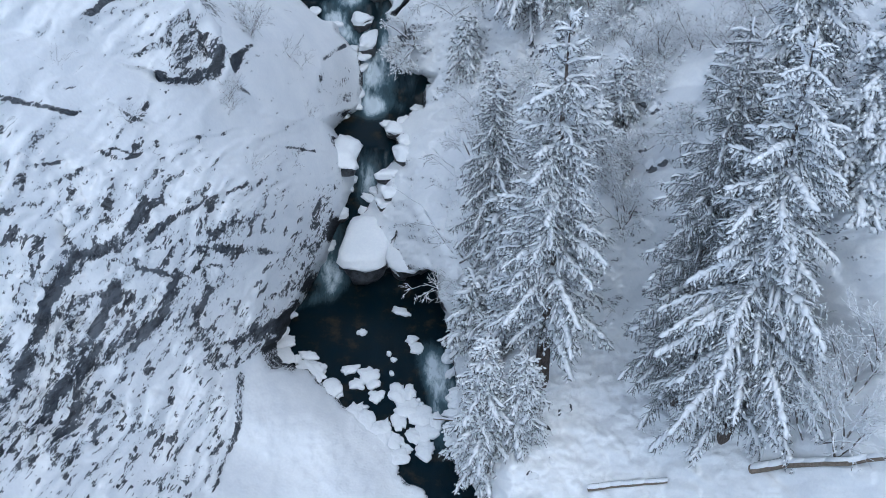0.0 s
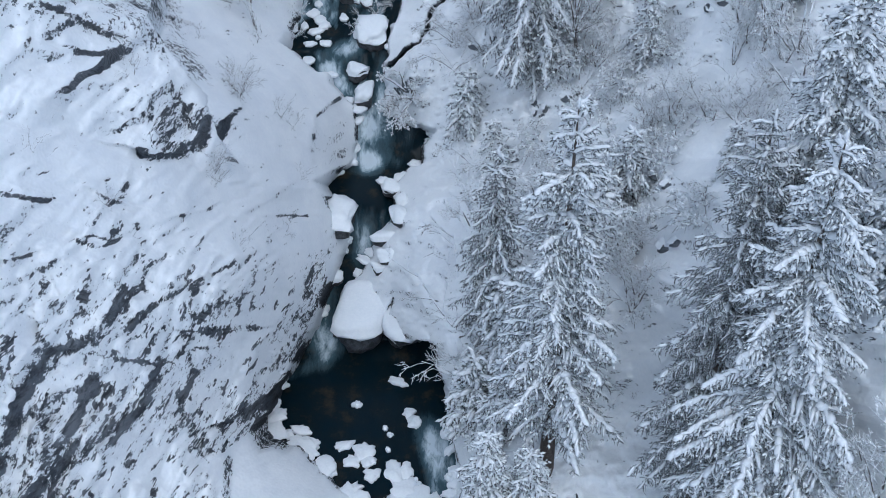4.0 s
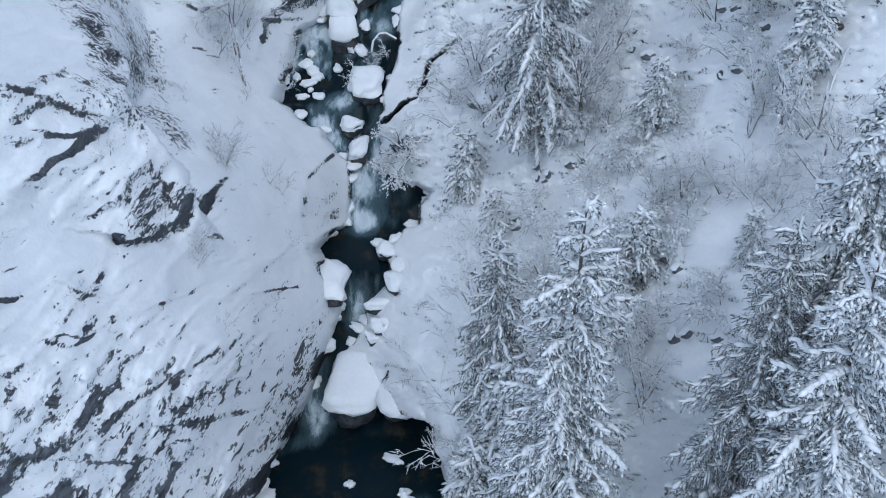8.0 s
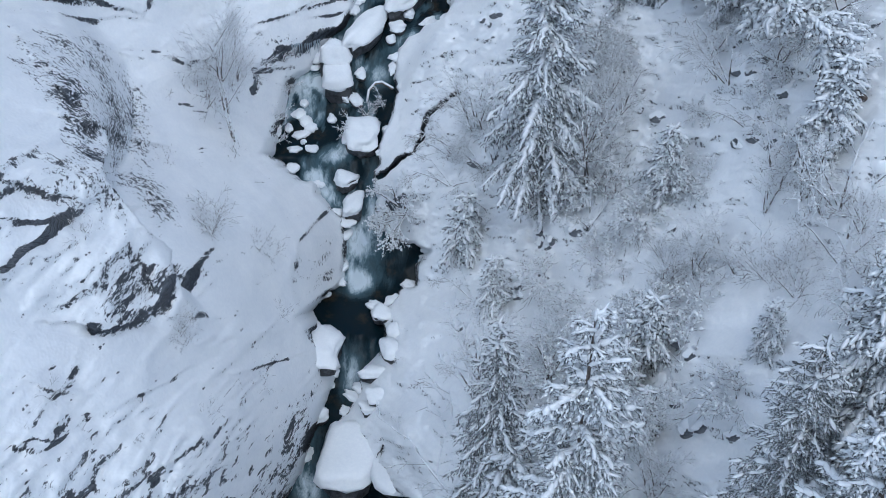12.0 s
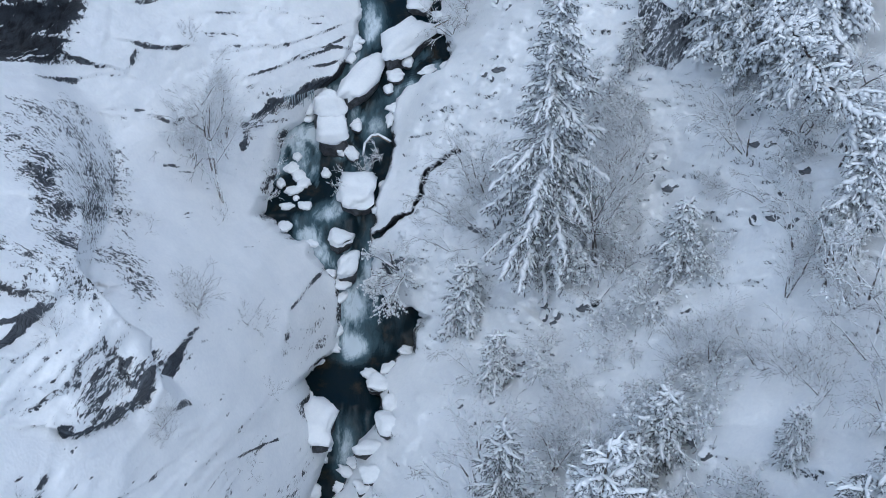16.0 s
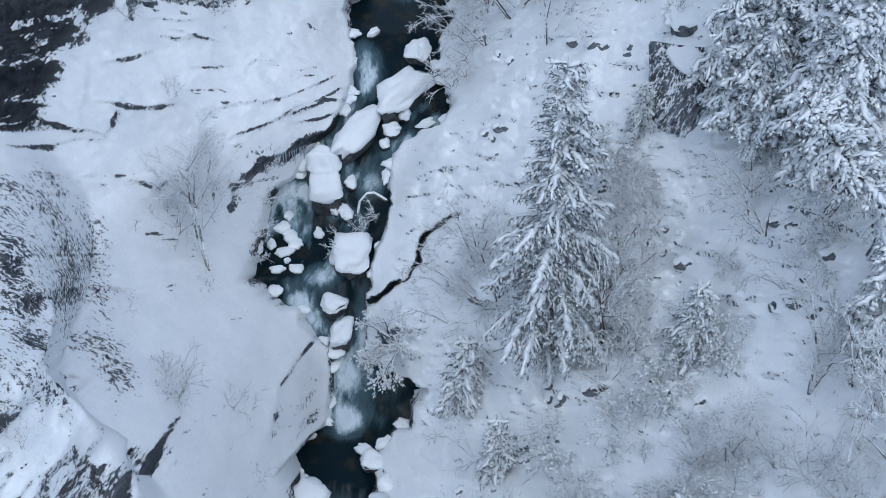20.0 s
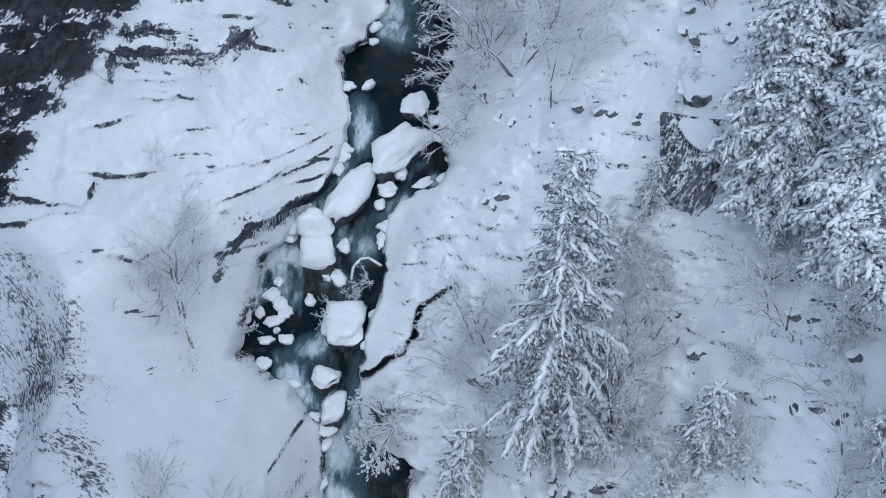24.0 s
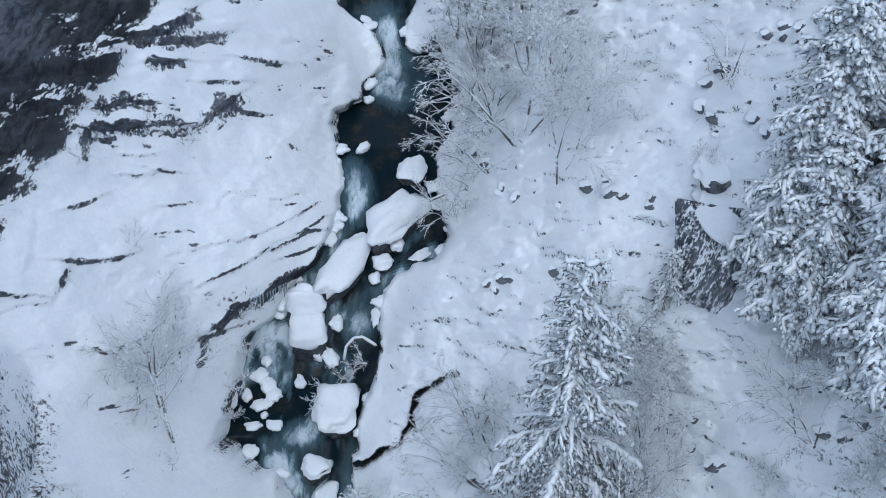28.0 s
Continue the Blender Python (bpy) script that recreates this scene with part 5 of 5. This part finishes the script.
for i in range(28):
    spots.append((rnd(0.6, 15), rnd(36, 77), rnd(0.6, 1.3), random.choice((4, 4, 2))))
for i in range(5):
    spots.append((rnd(0.8, 15), rnd(38, 76), rnd(1.4, 3.4), random.choice((0, 0, 1, 2, 3, 4))))
for i in range(9):
    spots.append((rnd(-15, -7), rnd(44, 74), rnd(0.8, 1.5), 4))
for i in range(5):
    spots.append((rnd(3.5, 15.5), rnd(42, 53), rnd(1.6, 3.2), random.choice((0, 1, 3, 0, 2))))
for i in range(28):
    spots.append((rnd(4.0, 15.5), rnd(39, 62), rnd(0.9, 2.0), 5))
for i in range(8):
    spots.append((rnd(0.9, 2.4), rnd(65.5, 75), rnd(2.4, 3.6), random.choice((1, 3, 3))))
for i in range(8):
    spots.append((rnd(4.0, 14.5), rnd(44, 54), rnd(1.0, 2.2), random.choice((5, 5, 0))))
random.seed(78)
used = set()
for bu, bv, bh, kd in spots:
    size = bh / HEIGHTS[kd]
    if kd not in used:
        used.add(kd)
        root_at(kinds[kd], bu, bv, rnd(0, 360), size)
    else:
        m = Matrix.Translation(place(bu, bv, surface(bu, bv))) @ Matrix.Rotation(rnd(0, 6.28), 4, "Z") @ Matrix.Scale(size, 4)
        copy_thing(kinds[kd], m)

# ---- rocks on the slopes ----
def outcrop(name, label, corners, turn):
    """An angular block: the hull of its corners, its edges worn, flecked with clinging snow."""
    bm = bmesh.new()
    for c in corners:
        bm.verts.new(c)
    bmesh.ops.convex_hull(bm, input=bm.verts)
    bmesh.ops.bevel(bm, geom=list(bm.edges), offset=0.09, segments=2, affect="EDGES", profile=0.6)
    bmesh.ops.triangulate(bm, faces=bm.faces)
    bmesh.ops.subdivide_edges(bm, edges=bm.edges, cuts=3, use_grid_fill=True)
    for v in bm.verts:
        v.co += v.co.normalized() * (0.10 * noise.noise(v.co * 1.2) + 0.02 * noise.noise(v.co * 5))
    me = bpy.data.meshes.new(name)
    bm.to_mesh(me)
    bm.free()
    me.materials.append(TERRAIN)
    me.attributes.new("bare", "FLOAT", "POINT").data.foreach_set("value", np.full(len(me.vertices), 0.56, dtype=np.float32))
    me.attributes.new("bedded", "FLOAT", "POINT").data.foreach_set("value", np.full(len(me.vertices), 0.6, dtype=np.float32))
    ob = new(name, me)
    return ob


big = tagged(new("rock_outcrop"), "large leaning grey rock flecked with clinging snow", "rock")
u0, v0 = 10.1, 64.0
big.matrix_world = Matrix.Translation(place(u0, v0, surface(u0, v0)) + ZUP * 0.15)
face = outcrop("rock_face", "", [(-1.1, -1.0, -1.2), (-0.9, -1.7, 0.2), (-1.1, 1.6, 1.3), (-0.9, 0.4, 1.2), (1.2, -2.0, -0.9), (1.5, -1.6, 0.9), (1.3, 0.6, 1.7), (0.2, -2.4, -0.8), (0.0, -2.3, 0.0), (0.9, 1.8, 0.6), (-0.6, 2.0, 0.2)], 0)
face.parent = big
cap_pts, cap_fs = BALL
part("snow_cap", raw_mesh("snow_cap", [(0.75 + 1.15 * p[0] * (1 + 0.2 * noise.noise(Vector(p) * 1.5)), 0.75 + 1.75 * p[1] * (1 + 0.2 * noise.noise(Vector(p) * 1.7)), 1.3 + (0.28 + 0.12 * noise.noise(Vector(p) * 2.2)) * p[2] - 0.12 * p[1]) for p in cap_pts], cap_fs, SNOW), big, "deep smooth snow on top")
S_GROUP = "stones poking out of the snow"
boulder(10.8, 66.9, 0.85, 0.55, 0.5, 0, 201, "wide stone under a pillow of snow on the slope", 0.3, 0.4, "stone", S_GROUP, dry=True)
boulder(10.8, 65.8, 0.6, 0.5, 0.55, 30, 202, "squat stone under a pillow of snow beside a rock", 0.4, 0.35, "stone", S_GROUP, dry=True)
for i, (su, sv, sr) in enumerate(((9.0, 58.2, 0.22), (9.6, 58.2, 0.3), (10.1, 58.1, 0.25), (3.0, 66.8, 0.4), (5.2, 66.1, 0.4), (8.3, 68.5, 0.4), (13.0, 70.5, 0.5), (9.6, 70.2, 0.3), (7.0, 34.3, 0.12), (7.4, 34.2, 0.12),
                                  (8.2, 34.3, 0.1), (9.1, 34.8, 0.1), (5.5, 32.7, 0.4), (5.9, 32.9, 0.45), (4.8, 31.9, 0.5), (4.3, 31.2, 0.45), (4.0, 30.0, 0.5), (4.8, 49.5, 0.35), (5.2, 49.4, 0.35), (10.2, 51.6, 0.5),
                                  (10.6, 53.2, 0.4), (8.5, 53.0, 0.25), (9.9, 56.0, 0.25), (13.6, 56.2, 0.6), (10.9, 68.8, 0.35), (5.0, 30.6, 0.3), (12.6, 55.4, 0.5), (9.9, 52.3, 0.35), (6.3, 58.6, 0.2), (14.2, 58.0, 0.4))):
    sr *= 0.62
    boulder(su, sv, sr, sr * 0.55, sr * 0.8, i * 37, 210 + i, "dark stone half buried in snow on the slope", 0.5, sr * 0.35, "stone", S_GROUP, dry=True, lift=-sr * 0.3)

# more chips of dark stone in small flights down the right slope
random.seed(41)
chip = boulder(9.3, 57.6, 0.24, 0.12, 0.16, 20, 260, "small dark stone edge under a pillow of snow", 0.5, 0.05, "stone", S_GROUP, dry=True, lift=-0.04)
for i in range(38):
    cu, cv = rnd(1.5, 15.0), rnd(36.0, 76.0)
    for k in range(random.choice((2, 3, 4, 5))):
        pu, pv = cu + rnd(-0.9, 0.9), cv + rnd(-0.5, 0.5)
        copy_thing(chip, Matrix.Translation(place(pu, pv, surface(pu, pv)) - ZUP * 0.03) @ Matrix.Rotation(rnd(-0.7, 0.7), 4, "Z") @ Matrix.Diagonal((rnd(0.7, 2.2), rnd(0.8, 1.9), rnd(0.8, 1.6), 1)))

# ---- fallen wood ----
def log(name, label, pts, r0, r1, snowy=True):
    """A stick or trunk along points, with a rib of snow on its upper side."""
    root = tagged(new(name), label, "fallen wood")
    n = len(pts)
    rad = [r0 + (r1 - r0) * i / (n - 1) for i in range(n)]
    vs, fs = [], []
    for i, p in enumerate(pts):
        ax = (pts[min(i + 1, n - 1)] - pts[max(i - 1, 0)]).normalized()
        s = ax.cross(ZUP).normalized()
        t = s.cross(ax)
        vs += [tuple(p + s * (rad[i] * math.cos(k * math.pi / 4)) + t * (rad[i] * math.sin(k * math.pi / 4))) for k in range(8)]
        if i:
            b = 8 * (i - 1)
            fs += [(b + k, b + (k + 1) % 8, b + 8 + (k + 1) % 8, b + 8 + k) for k in range(8)]
    fs += [tuple(range(8)), tuple(range(8 * n - 8, 8 * n))]
    part("wood", raw_mesh("wood", vs, fs, DEAD), root)
    if snowy:
        ridge = []
        for i in range(n - 1):
            ax = (pts[i + 1] - pts[i])
            side = ax.cross(ZUP).normalized()
            up = ZUP * (rad[i] * 0.9 + 0.05)
            ridge.append((pts[i] - ax * 0.15 + up, pts[i + 1] + ax * 0.15 + up, side * (rad[i] * 1.05 + 0.02), ZUP * (rad[i] * 0.7 + 0.04)))
        part("snow_rib", raw_mesh("snow_rib", *spindles(ridge, ((0.12, 0.9), (0.5, 1.05), (0.88, 0.9))), SNOW), root, "rib of snow along the top")
    return root


def over(u, v, up):
    return place(u, v, surface(u, v)) + ZUP * up


log("fallen_log", "long fallen trunk with snow on top at the wood's edge", [over(13.0 + 0.55 * i, 30.7 + 0.2 * i, 0.35) for i in range(8)], 0.2, 0.13)
log("fallen_log", "snow-covered fallen log lying across the clearing", [over(6.6 + 0.5 * i, 29.2 + 0.07 * i, 0.15) for i in range(8)], 0.13, 0.1)
log("fallen_branch", "thin snowy stick lying across the water", [place(-0.5 + 0.35 * i, 31.4 - 0.03 * i, water_w(31.4) + 0.4) for i in range(5)], 0.05, 0.04)
log("fallen_branch", "arched snowy branch bending into the stream", [place(*p) for p in ((-4.05, 59.0, water_w(59.0) + 0.1), (-3.95, 59.6, water_w(59.6) + 0.5), (-3.6, 60.0, water_w(60.0) + 0.75), (-3.2, 60.05, water_w(60.0) + 0.8), (-2.6, 59.7, water_w(59.7) + 0.8))], 0.05, 0.06)
log("fallen_branch", "snowy stick leaning into the upper stream", [place(0.9 - 0.3 * i, 66.9 - 0.12 * i, water_w(66.5) + 1.1 - 0.16 * i) for i in range(5)], 0.06, 0.04)
leaner = spruce(8.5, 1.7, 21, "leaning thin spruce bowed under ribs of snow", 1.0, 0.35, 0.2, 0.7, 1.7, 1.5)
leaner.matrix_world = Matrix.Translation(over(16.6, 56.6, 0.1)) @ pose(0, 0, 0, -8, -38, 0)
lean = frosted("bush", 3.2, 91, "tangled dead branches thick with snow on a fallen trunk", B_GROUP, 5, 3, 5, 0.9, 0.9, 0.06, 0.06)
root_at(lean, 14.3, 58.6, 40)
for tu, tv, tz, size in ((15.3, 57.0, 130, 1.0), (15.6, 59.6, 20, 1.1)):
    copy_thing(lean, Matrix.Translation(over(tu, tv, 0.3)) @ pose(0, 0, 0, 20, -30, tz) @ Matrix.Scale(size, 4))
root_at(frosted("bush", 2.3, 92, "frosted bush hanging over the falls", B_GROUP, 10, 3, 5, 0.8, 0.7, 0.03, 0.07, None, 2.2), -1.9, 52.6, 0, 1.15, 38, -42)
root_at(frosted("bush", 1.5, 93, "bare snowy twigs reaching over the pool", B_GROUP, 4, 2, 5, 0.9, 0.7, 0.02, 0.03), 0.1, 38.9, 0, 0.62, 30, -60)
tw = frosted("bush", 1.3, 94, "snowy twigs round a boulder in the stream", B_GROUP, 6, 2, 4, 0.9, 0.8, 0.05, 0.026)
tw.matrix_world = Matrix.Translation(place(-4.9, 57.3, water_w(57.3) + 0.8)) @ pose(0, 0, 0, 10, -40, 0)
for tu, tv, tz, ry, rz in ((-4.0, 58.3, 0.9, -20, 90), (-3.2, 58.9, 0.9, -35, 20), (-8.9, 57.9, 0.7, 50, 0), (-9.0, 56.6, 0.6, 55, 40), (-8.6, 59.6, 0.8, 50, -30), (-8.4, 61.2, 0.9, 45, 60)):
    copy_thing(tw, Matrix.Translation(place(tu, tv, max(water_w(tv), surface(tu, tv)) + tz * 0.3)) @ pose(0, 0, 0, 0, ry, rz))

# ---- icicles under the ledge ----
random.seed(31)
for i in range(13):
    iu = -8.0 + 0.105 * i + rnd(-0.03, 0.03)
    iv = 61.75 + 0.055 * i
    top = place(iu, iv, surface(iu, iv) + 0.25) + ZUP * 0.15
    ln = rnd(0.35, 0.95)
    segs = [(top, top - ZUP * (ln * 0.5), 0.05, 0.032), (top - ZUP * (ln * 0.5), top - ZUP * ln, 0.032, 0.004)]
    tagged(new("icicle", raw_mesh("icicle", *tubes(segs, 6), ICE)), "pale blue icicle hanging from a rock ledge", "icicle", "icicles under the ledge")
